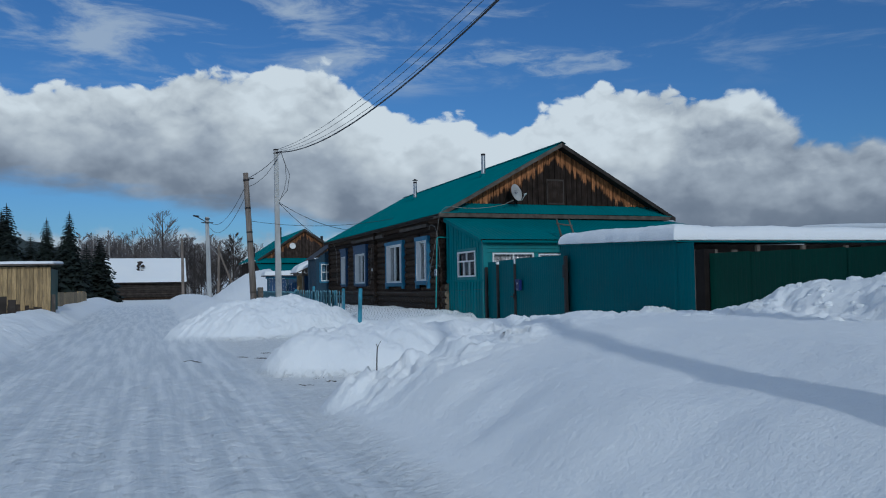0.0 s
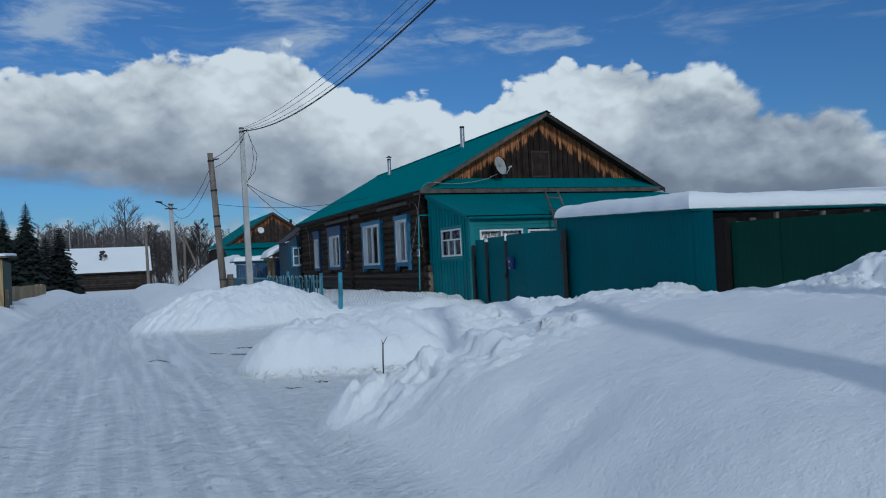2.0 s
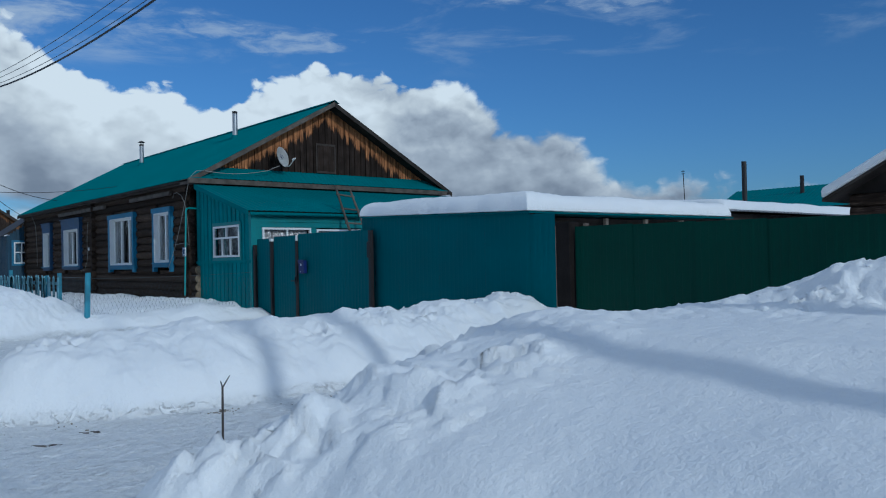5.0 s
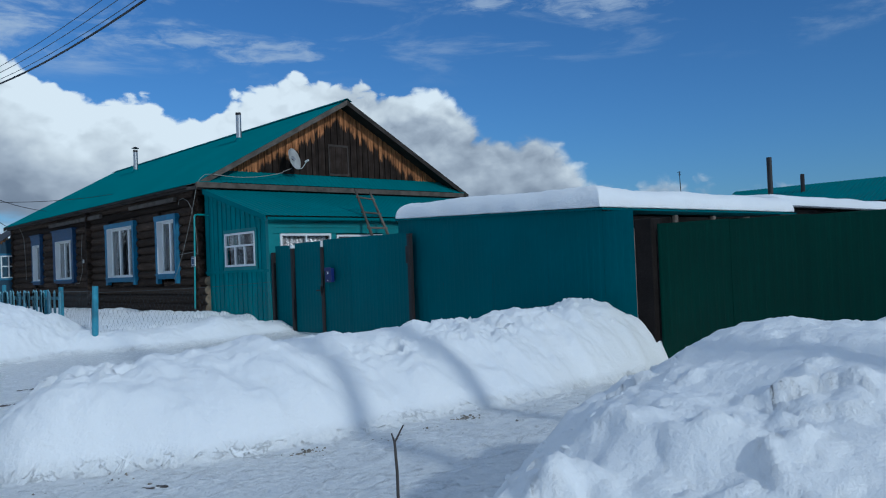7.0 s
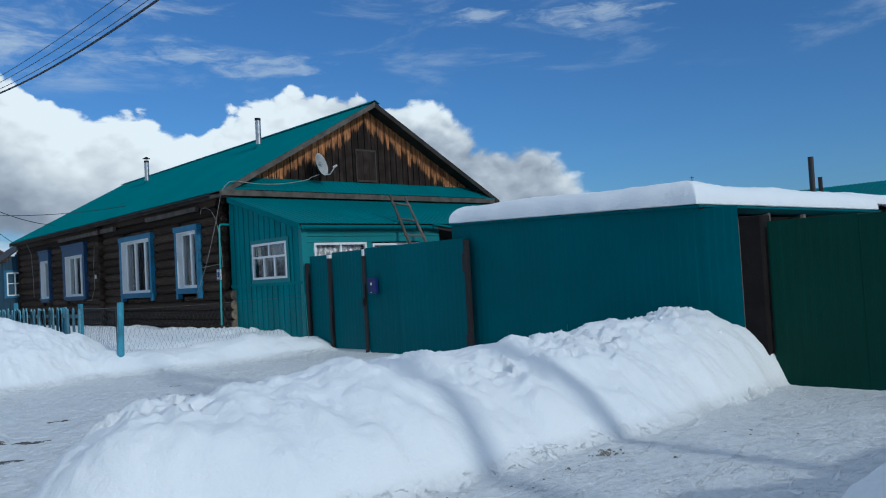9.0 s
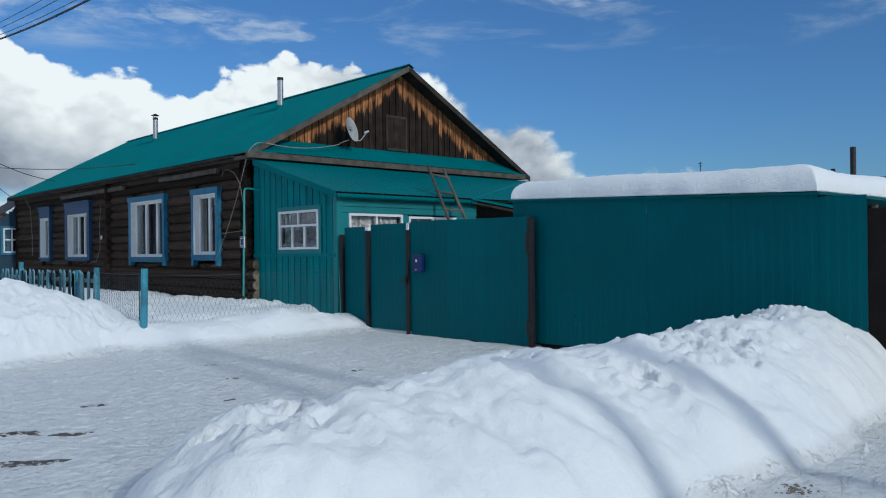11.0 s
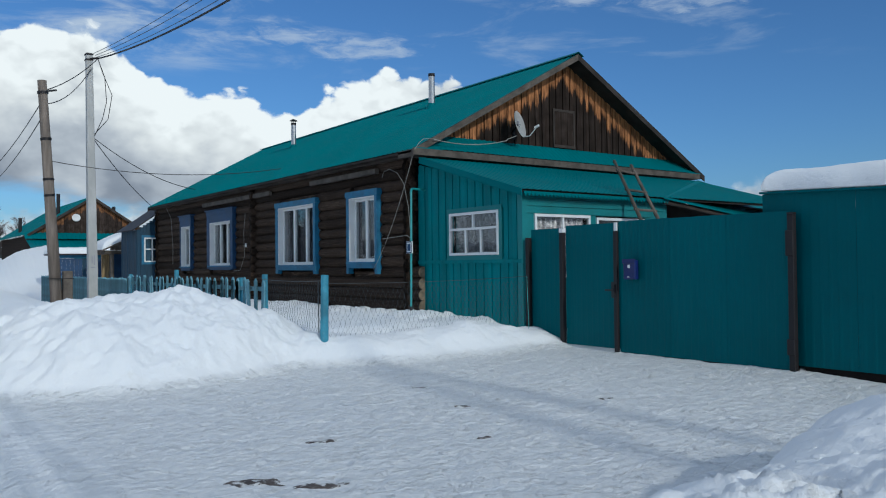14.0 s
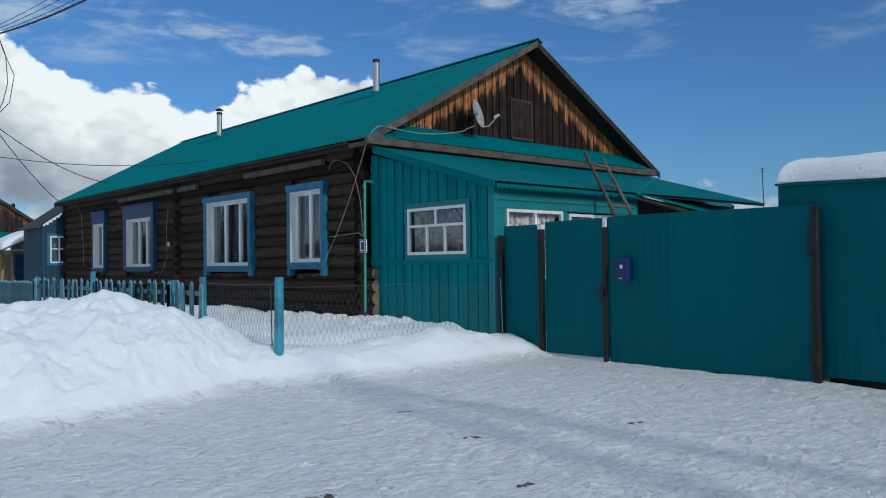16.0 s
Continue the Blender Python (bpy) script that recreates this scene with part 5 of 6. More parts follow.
green = thing("green_fence", (0.55, -18.0, 0.0), "dark green profiled steel gate and fence", "fence")
gx = lambda y: 0.44 + (y + 13.27) * -0.03
joints = [-13.28, -14.3, -15.3, -16.28, -17.0, -17.64, -18.6, -19.6, -20.6, -21.6, -22.6, -23.6, -24.6, -26.0, -27.5, -29.0, -31.0, -33.0, -36.0, -40.0]
for k, (a, b) in enumerate(zip(joints, joints[1:])):
    panel(green, gx(b) + 0.008 * (k % 2), b - 0.012, gx(a) + 0.008 * (k % 2), a, -0.12, 1.87 - 0.012 * (-13.28 - a) + 0.0, GREEN_FENCE, "fence_sheet")
for y in (-13.28, -16.28, -17.64, -21.6, -24.6, -29.0):
    post(green, gx(y) + 0.06, y, -0.2, 1.80, 0.08)
block("timber_post", green, TIMBER_GAP_DARK, (0.343, 0.60, -13.25, -12.972, -0.1, 1.95), label="dark old timber gatepost", bevel=0.01)
block("bottom_rail", green, GREEN_FENCE, (0.50, 0.54, -17.6, -13.3, -0.2, -0.12))

# ---- front garden: wire mesh on posts, and blue pickets ----
FX = -3.70
mesh_fence = thing("wire_mesh_fence", (FX, -3.35, 0.4), "rusty chain-link fence on blue wooden posts", "fence")
bm = bmesh.new()
rod(bm, (FX - 0.03, -3.38, 0.15), (FX + 0.03, -3.30, 1.28), 0.062, 0.055, 10)
part("post", bm, POST_BLUE, mesh_fence, "leaning blue painted post")


def chain_link(p, q, z0, z1, cell=0.085):
    """Woven diamonds between two posts."""
    p, q = Vector(p), Vector(q)
    length = (q - p).length
    e = (q - p) / length
    rows = max(2, int((z1 - z0) / cell))
    cols = int(length / cell)
    bm = bmesh.new()
    for c in range(cols + 1):
        pts = []
        for k in range(rows + 1):
            s = c * cell + (cell / 2 if k % 2 else 0.0)
            wob = 0.012 * math.sin(0.9 * c + 0.4 * k)
            pts.append(p + e * min(s, length) + Vector((wob, 0, z0 + (z1 - z0) * k / rows)))
        for a, b in zip(pts, pts[1:]):
            rod(bm, a, b, 0.0017, sides=3, cap=False)
        pts2 = [p + e * max(0.0, min(length, c * cell - (cell / 2 if k % 2 else 0.0))) + Vector((0.005, 0, z0 + (z1 - z0) * k / rows)) for k in range(rows + 1)]
        for a, b in zip(pts2, pts2[1:]):
            rod(bm, a, b, 0.0017, sides=3, cap=False)
    return bm


part("wire_mesh", chain_link((FX, -3.34, 0), (FX, -1.15, 0), 0.45, 1.17), WIRE, mesh_fence)
part("wire_mesh", chain_link((FX, -3.34, 0), (0.12, -3.46, 0), 0.38, 1.12), WIRE, mesh_fence)
bm = bmesh.new()
tube(bm, sag((FX, -3.34, 1.20), (FX, -1.1, 1.20), 0.02), 0.005)
part("top_wire", bm, WIRE, mesh_fence)
bm = bmesh.new()
tube(bm, sag((FX, -3.34, 1.16), (0.12, -3.46, 1.20), 0.03), 0.0035)
part("top_wire", bm, WIRE, mesh_fence)
bar("brace", mesh_fence, WIRE, (FX - 0.02, -3.2, 0.3), (FX, -3.15, 1.2), 0.008)
bar("brace", mesh_fence, PIPE_TEAL, (0.02, -3.62, 0.25), (0.0, -3.6, 1.2), 0.005)

picket_fence = thing("picket_fence", (FX, 4.0, 0.4), "faded blue wooden picket fence deep in snow", "fence")
bm = bmesh.new()
for s in ((-0.011, 0.011, -0.036, 0.036, 0.0, 0.98),):
    box(bm, *s)
v = [bm.verts.new(p) for p in ((-0.011, 0.0, 1.03), (0.011, 0.0, 1.03))]
PICKET_BOARD = bpy.data.meshes.new("picket")
bmesh.ops.convex_hull(bm, input=bm.verts[:])
bm.to_mesh(PICKET_BOARD)
bm.free()
PICKET_BOARD.materials.append(PICKET_BLUE)
y, k = -1.15, 0
while y < 7.3:
    if abs(y - 3.6) > 0.12:
        shared("picket", PICKET_BOARD, (FX - 0.02, y, 0.18 + rng.uniform(-0.02, 0.03)), picket_fence, Euler((rng.uniform(-0.025, 0.025), rng.uniform(-0.03, 0.03), 0)), (1, rng.uniform(1.5, 1.75), 1))
    y += 0.272
for yp, zt in ((-1.1, 1.28), (-0.05, 1.22), (3.6, 1.36), (7.3, 1.25)):
    bar("post", picket_fence, POST_BLUE, (FX + 0.05, yp, 0.0), (FX + 0.05, yp, zt), 0.055, 0.05, sides=9)
for z in (0.55, 1.0):
    block("rail", picket_fence, PICKET_BLUE, (FX + 0.0, FX + 0.04, -1.1, 7.3, z, z + 0.07))

board_fence = thing("board_fence", (FX, 13.0, 0.4), "faded blue close-boarded fence", "fence")
y = 7.45
while y < 19.6:
    shared("picket", PICKET_BOARD, (FX - 0.02, y, 0.12 + rng.uniform(-0.02, 0.02)), board_fence, Euler((rng.uniform(-0.01, 0.01), 0, 0)), (1, 1.75, 1))
    y += 0.128
for z in (0.5, 0.95):
    block("rail", board_fence, PICKET_BLUE, (FX + 0.0, FX + 0.04, 7.4, 19.6, z, z + 0.07))

# ---- utility poles and wires ----
pole = thing("concrete_pole", (-3.85, 10.6, 0.0), "pale square concrete utility pole with wires", "utility pole")
bm = bmesh.new()
a, b = 0.135, 0.085
vs = [bm.verts.new(p) for p in ((-3.83 - a, 10.6 - a, -0.2), (-3.83 + a, 10.6 - a, -0.2), (-3.83 + a, 10.6 + a, -0.2), (-3.83 - a, 10.6 + a, -0.2), (-3.93 - b, 10.6 - b, 7.58), (-3.93 + b, 10.6 - b, 7.58), (-3.93 + b, 10.6 + b, 7.58), (-3.93 - b, 10.6 + b, 7.58))]
for f in ((0, 3, 2, 1), (4, 5, 6, 7), (0, 1, 5, 4), (1, 2, 6, 5), (2, 3, 7, 6), (3, 0, 4, 7)):
    bm.faces.new([vs[i] for i in f])
shaft = part("shaft", bm, CONCRETE, pole, bevel=0.015)
block("painted_mark", shaft, GREY_MARK, (-3.90, -3.87, 10.452, 10.47, 1.55, 1.75), (-3.84, -3.81, 10.452, 10.47, 1.50, 1.78), (-3.92, -3.80, 10.452, 10.47, 1.42, 1.45))
bar("insulator", pole, DARK_STEEL, (-3.93, 10.5, 7.40), (-3.70, 10.45, 7.44), 0.03)
for z in (7.36, 7.52):
    block("clamp", pole, DARK_STEEL, (-4.03, -3.83, 10.49, 10.71, z, z + 0.04))

old_pole = thing("wooden_pole", (-5.2, 8.0, 0.0), "leaning weathered wooden utility pole", "utility pole")
bm = bmesh.new()
rod(bm, (-5.20, 8.0, -0.2), (-5.57, 8.0, 6.08), 0.145, 0.105, 12)
part("shaft", bm, POLE_WOOD, old_pole, smooth=True)
block("stub", old_pole, OLD_PLANK, (-5.12, -4.90, 7.82, 8.02, -0.1, 1.35), label="squared timber stub strapped to the pole", bevel=0.02)
for z in (0.35, 1.15):
    block("strap", old_pole, DARK_STEEL, (-5.42, -4.88, 7.80, 8.16, z, z + 0.02))
for z, dx in ((5.75, -0.33), (4.6, -0.26), (3.6, -0.20), (3.2, -0.18)):
    bar("wire_wrap", old_pole, DARK_STEEL, (-5.22 + dx, 8.0, z), (-5.225 + dx, 8.0, z + 0.06), 0.13, 0.13, sides=12)
bar("insulator", old_pole, BLACK, (-5.55, 7.95, 5.80), (-5.25, 7.9, 5.86), 0.025)

SX, SY = -3.70, -21.2
south = thing("braced_pole", (SX, SY, 0.9), "concrete utility pole with a slanting brace", "utility pole")
block("shaft", south, CONCRETE, (SX - 0.095, SX + 0.095, SY - 0.095, SY + 0.095, 0.3, 8.45), bevel=0.02)
bar("brace", south, CONCRETE, (-6.5, -23.6, 0.0), (-4.0, -21.15, 8.2), 0.11, 0.09)
bar("bracket", south, DARK_STEEL, (-4.05, -21.17, 8.1), (SX, SY, 8.1), 0.04)
bar("insulator", south, DARK_STEEL, (SX - 0.25, SY, 6.9), (SX + 0.25, SY, 6.9), 0.03)
TOP = (-3.72, 10.45, 7.42)
cable("power_line", sag(TOP, (SX, SY, 7.032), 1.138, 30), 0.022, BLACK, "thick black bundled overhead power line", "overhead wire")
for dx, z0, z1, d in ((0.06, 7.56, 7.276, 0.832), (0.12, 7.52, 7.189, 0.917), (0.16, 7.47, 7.107, 1.036)):
    cable("power_line", sag((-3.9 + dx, 10.5, z0), (SX + dx, SY, z1), d, 30), 0.008, WIRE, "thin overhead power line", "overhead wire")
cable("power_line", sag(TOP, (-5.5, 8.05, 5.85), 0.12, 10), 0.013, BLACK, "overhead wire between the two poles", "overhead wire")
cable("power_line", sag((-3.9, 10.5, 7.1), (-5.53, 8.0, 5.5), 0.25, 10), 0.011, BLACK, "slack overhead wire between the poles", "overhead wire")
cable("power_line", sag((-5.5, 8.0, 5.7), (-4.9, 40.0, 6.8), 1.0, 20), 0.012, BLACK, "overhead wire along the street", "overhead wire")
cable("power_line", sag((-5.5, 8.0, 5.3), (-4.9, 40.0, 6.5), 1.2, 20), 0.012, BLACK, "overhead wire along the street", "overhead wire")
cable("service_drop", sag((-3.85, 10.65, 5.2), (1.4, 15.9, 4.30), 0.35, 14), 0.012, BLACK, "service wire from pole to roof", "overhead wire")
cable("service_drop", sag((-3.85, 10.65, 5.2), (-0.1, 17.8, 3.75), 0.15, 14), 0.012, BLACK, "service wire from pole to eave", "overhead wire")
cable("service_drop", sag((-5.45, 8.0, 4.1), (0.9, 7.8, 4.30), 0.28, 16), 0.009, BLACK, "service wire from wooden pole to roof", "overhead wire")
cable("wire_loop", [TOP, (-3.55, 10.4, 6.9), (-3.5, 10.4, 6.2), (-3.6, 10.45, 5.7), (-3.80, 10.5, 5.2)], 0.010, BLACK, "slack wire loop down the pole", "overhead wire")
cable("wire_loop", [TOP, (-3.6, 10.4, 7.0), (-3.35, 10.4, 6.4), (-3.45, 10.45, 5.7), (-3.80, 10.5, 5.25)], 0.010, BLACK, "slack wire loop down the pole", "overhead wire")

# ---- far end of the house and what lies behind ----
porch = thing("blue_annex", (0.2, 19.3, 0.3), "small blue boarded annex with a lean-to roof", "annex")
y = 17.95
bm = bmesh.new()
for i in range(9):
    x0 = -0.65 + i * 0.12
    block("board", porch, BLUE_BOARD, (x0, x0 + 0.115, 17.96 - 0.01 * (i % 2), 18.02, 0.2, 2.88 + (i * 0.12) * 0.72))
for i in range(16):
    y0 = 18.05 + i * 0.13
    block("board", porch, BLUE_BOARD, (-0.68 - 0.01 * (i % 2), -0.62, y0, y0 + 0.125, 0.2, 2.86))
bm.free()
bm = bmesh.new()
slab(bm, ((-0.85, 17.85, 2.82), (0.5, 17.85, 3.78), (0.5, 20.3, 3.78), (-0.85, 20.3, 2.82)), (0, 0, 0.04))
part("roof", bm, DARK_STEEL, porch)
sash_window(porch, (-0.40, 17.94, 1.62), (1, 0, 0), (0, -1, 0), 0.62, 0.95, 2, 2, 0.5, BLUE_TRIM)

entry = thing("entry_porch", (-0.2, 22.2, 0.3), "small wooden entrance porch with snowy roof", "porch")
for px, py in ((-0.75, 21.4), (0.05, 21.4), (1.1, 21.4), (-0.75, 23.0)):
    bar("post", entry, OLD_PLANK, (px, py, 0.2), (px, py, 2.0), 0.08)
block("beam", entry, OLD_PLANK, (-1.1, 1.3, 21.3, 21.45, 1.98, 2.14))
block("side_beam", entry, OLD_PLANK, (-1.05, -0.9, 21.45, 23.1, 1.98, 2.12))
block("door", entry, DARK_BLUE, (-0.6, 0.6, 22.4, 22.46, 0.3, 2.0))
block("back_wall", entry, YELLOW_PLANK, (-0.9, 1.2, 22.5, 22.6, 0.2, 2.1))
for i in range(12):
    xg = -0.85 + i * 0.17
    tg = 2.15 + (0.60 * (1 - abs(xg + 0.08 - 0.15) / 1.3))
    block("gable_board", entry, OLD_PLANK, (xg, xg + 0.162, 21.28, 21.31, 2.145, tg))
bm = bmesh.new()
slab(bm, ((-1.2, 21.1, 2.10), (0.15, 21.1, 2.74), (0.15, 23.2, 2.74), (-1.2, 23.2, 2.10)), (0, 0, 0.05))
slab(bm, ((0.15, 21.1, 2.74), (1.5, 21.1, 2.10), (1.5, 23.2, 2.10), (0.15, 23.2, 2.74)), (0, 0, 0.05))
part("roof", bm, OLD_PLANK, entry)
snow_cap("roof_snow", -1.18, 0.22, 21.15, 23.2, lambda x, y: 2.155 + (x + 1.2) * 0.474, 0.30, "rounded snow on the porch roof", 6.0)

yard = thing("blue_gate", (-0.4, 25.4, 0.3), "blue boarded yard gate under a snowy roof", "gate")
for i in range(22):
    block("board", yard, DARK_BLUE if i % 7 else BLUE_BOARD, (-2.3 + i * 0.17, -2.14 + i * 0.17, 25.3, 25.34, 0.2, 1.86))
block("lintel", yard, BLUE_TRIM, (-2.4, 1.6, 25.24, 25.36, 1.87, 2.0))
block("roof", yard, DARK_STEEL, (-2.5, 1.7, 25.0, 26.6, 2.0, 2.06))
snow_cap("roof_snow", -2.5, 1.7, 25.0, 26.6, lambda x, y: 2.06, 0.28, "flat snow on the gate roof", 7.0)


# ---- the street beyond ----
def plain_house(name, label, x0, x1, xr, y0, y1, ze, zr, wall, board):
    """A neighbour's long log house, gable towards the viewer."""
    h = thing(name, ((x0 + x1) / 2, (y0 + y1) / 2, 0.0), label, "house")
    block("wall", h, wall, (x0 + 0.4, x1 - 0.4, y0 + 0.4, y1 - 0.4, 0.0, ze))
    for xe in (x0, x1):
        bm = bmesh.new()
        up = Vector((xr - xe, 0, zr - ze))
        sheet(bm, (xe, y0, ze), (0, y1 - y0, 0), up, (-up.z, 0, up.x) if xe == x0 else (up.z, 0, -up.x), 0.3, 0.02)
        part("roof_sheet", bm, TEAL_ROOF, h)
        bm = bmesh.new()
        slab(bm, ((xe, y0 - 0.03, ze), (xr, y0 - 0.03, zr), (xr, y0 - 0.03, zr - 0.22), (xe, y0 - 0.03, ze - 0.22)), (0, 0.05, 0))
        part("barge_board", bm, DARK_PLANK, h)
    n = int((x1 - x0 - 1.0) / 0.17)
    for i in range(n):
        xa = x0 + 0.5 + i * 0.17
        top = ze + (zr - ze) * (1 - abs(xa + 0.085 - xr) / ((x1 - x0) / 2)) - 0.12
        if top > ze + 0.2:
            block("board", h, board, (xa, xa + 0.16, y0 + 0.34 - 0.02 * (i % 2), y0 + 0.40, ze + 0.12, top))
    bm = bmesh.new()
    sheet(bm, (x0 - 0.2, y0 - 0.35, ze - 0.35), (x1 - x0 + 0.2, 0, 0), (0, 0.7, 0.5), (0, -0.5, 0.7), 0.3, 0.02)
    part("pent_roof", bm, TEAL_ROOF, h)
    return h


second = plain_house("neighbour_house", "neighbouring log house with teal metal roof", 0.5, 9.6, 5.05, 51.7, 69.0, 3.95, 6.95, LOG, GABLE_FAR)
bm = bmesh.new()
sheet(bm, (0.4, 48.8, 2.7), (8.0, 0, 0), (0, 2.9, 0.85), (0, -0.85, 2.9), 0.3, 0.02)
part("lean_to_roof", bm, TEAL_ROOF, second)
block("lean_to_wall", second, TEAL_BOARD, (0.7, 8.2, 49.2, 49.4, 0.0, 2.7))
for px, py, z0, z1 in ((3.1, 54.5, 5.2, 7.25), (7.6, 56.0, 5.0, 6.5), (1.2, 60.0, 4.4, 5.6)):
    bar("flue_pipe", second, DARK_STEEL, (px, py, z0), (px, py, z1), 0.14, sides=10)
bar("dish", second, DISH_WHITE, (3.9, 52.0, 5.25), (3.9, 51.9, 5.28), 0.30, sides=18, label="white satellite dish")

barn = thing("snowy_barn", (-9.6, 78.0, 0.0), "long low log barn under a snow-covered roof", "barn")
for i in range(7):
    bar("log", barn, DARK_PLANK, (-13.9, 75.2, 0.45 + i * 0.26), (-5.2, 75.2, 0.45 + i * 0.26), 0.14, sides=8)
block("wall", barn, LOG, (-13.8, -5.3, 75.3, 81.5, 0.0, 2.1))
bm = bmesh.new()
slab(bm, ((-14.2, 74.7, 2.05), (-4.9, 74.7, 2.05), (-4.9, 78.5, 4.95), (-14.2, 78.5, 4.95)), (0, 0, 0.14))
slab(bm, ((-14.2, 78.5, 4.95), (-4.9, 78.5, 4.95), (-4.9, 82.3, 2.05), (-14.2, 82.3, 2.05)), (0, 0, 0.14))
part("roof_snow", bm, SNOW, barn, "smooth snow over the barn roof", bevel=0.05)
block("roof_edge", barn, DARK_PLANK, (-14.2, -4.9, 74.72, 74.9, 1.95, 2.04))
bm = bmesh.new()
crng = random.Random(4)
for k in range(9):
    lump(bm, (-10.1 + crng.uniform(-0.3, 0.3), 76.6, 3.95 + crng.uniform(-0.6, 0.6)), crng.uniform(0.14, 0.26), crng, 1.0)
part("dark_patch", bm, DARK_PLANK, barn, "bare dark patch sticking out of the snow")

left_shed = thing("plank_shed", (-16.0, 10.0, 0.2), "yellowish plank shed with thin snow on its roof", "shed")
for i in range(38):
    x0 = -18.6 + i * 0.15
    block("plank", left_shed, YELLOW_PLANK, (x0, x0 + 0.142, 9.0 - 0.015 * (i % 2), 9.04, 0.55 + 0.3 * crng.random() ** 2, 2.28))
block("wall", left_shed, DARK_PLANK, (-18.6, -13.0, 9.05, 12.0, 0.0, 2.26))
block("corner_board", left_shed, GREEN_FENCE, (-12.97, -12.9, 9.0, 11.6, 0.3, 2.2))
block("side_post", left_shed, OLD_PLANK, (-12.88, -12.75, 9.1, 9.25, 0.2, 1.2))
bm = bmesh.new()
slab(bm, ((-18.8, 8.75, 2.30), (-12.75, 8.75, 2.34), (-12.75, 12.3, 2.44), (-18.8, 12.3, 2.40)), (0, 0, 0.05))
part("roof", bm, OLD_PLANK, left_shed)
snow_cap("roof_snow", -18.8, -12.75, 8.72, 12.3, lambda x, y: 2.36 + (y - 8.75) * 0.028 + (x + 18.8) * 0.0066, 0.10, "thin snow on the plank shed roof", 4.0, step=0.25)
low_fence = thing("low_plank_fence", (-13.3, 20.0, 0.3), "low weathered plank fence beside the road", "fence")
for i in range(20):
    block("plank", low_fence, YELLOW_PLANK, (-13.3 - 0.02 * (i % 2), -13.24, 14.0 + i * 1.0, 14.97 + i * 1.0, 0.2, 1.15 + 0.12 * crng.random()))
dark_fence = thing("dark_board_fence", (-14.0, 3.0, 0.3), "dark rotten board fence sunk in snow", "fence")
for i in range(16):
    block("plank", dark_fence, DARK_PLANK, (-18.0 + i * 0.28, -17.76 + i * 0.28, 5.0 - 0.02 * (i % 2), 5.04, 0.1, 1.05 + 0.15 * crng.random()))

lamp = thing("street_lamp", (-4.75, 40.0, 0.3), "pale concrete pole with a small street lamp", "street lamp")
bar("shaft", lamp, CONCRETE, (-4.72, 40.0, 0.0), (-4.92, 40.0, 6.95), 0.20, 0.14, sides=8)
bar("arm", lamp, DARK_STEEL, (-4.9, 40.0, 6.5), (-5.7, 39.7, 6.95), 0.035)
bar("lamp_head", lamp, DARK_STEEL, (-5.55, 39.75, 6.95), (-6.0, 39.6, 7.02), 0.09, 0.05)
block("crossarm", lamp, DARK_STEEL, (-5.35, -4.45, 39.8, 39.9, 6.45, 6.53), (-5.1, -4.7, 39.8, 39.9, 6.75, 6.83))
for i, (px, py, top, lean) in enumerate(((-5.9, 60.0, 6.4, -0.1), (-1.6, 70.0, 6.2, 0.05))):
    p = thing("far_pole", (px, py, 0.3), "grey wooden utility pole along the street", "utility pole", "far poles")
    bar("shaft", p, POLE_WOOD, (px, py, 0.0), (px + lean, py, top), 0.16, 0.12)
    if i:
        bar("brace", p, POLE_WOOD, (px + 2.2, py, 0.0), (px + 0.05, py, 5.6), 0.13, 0.1)


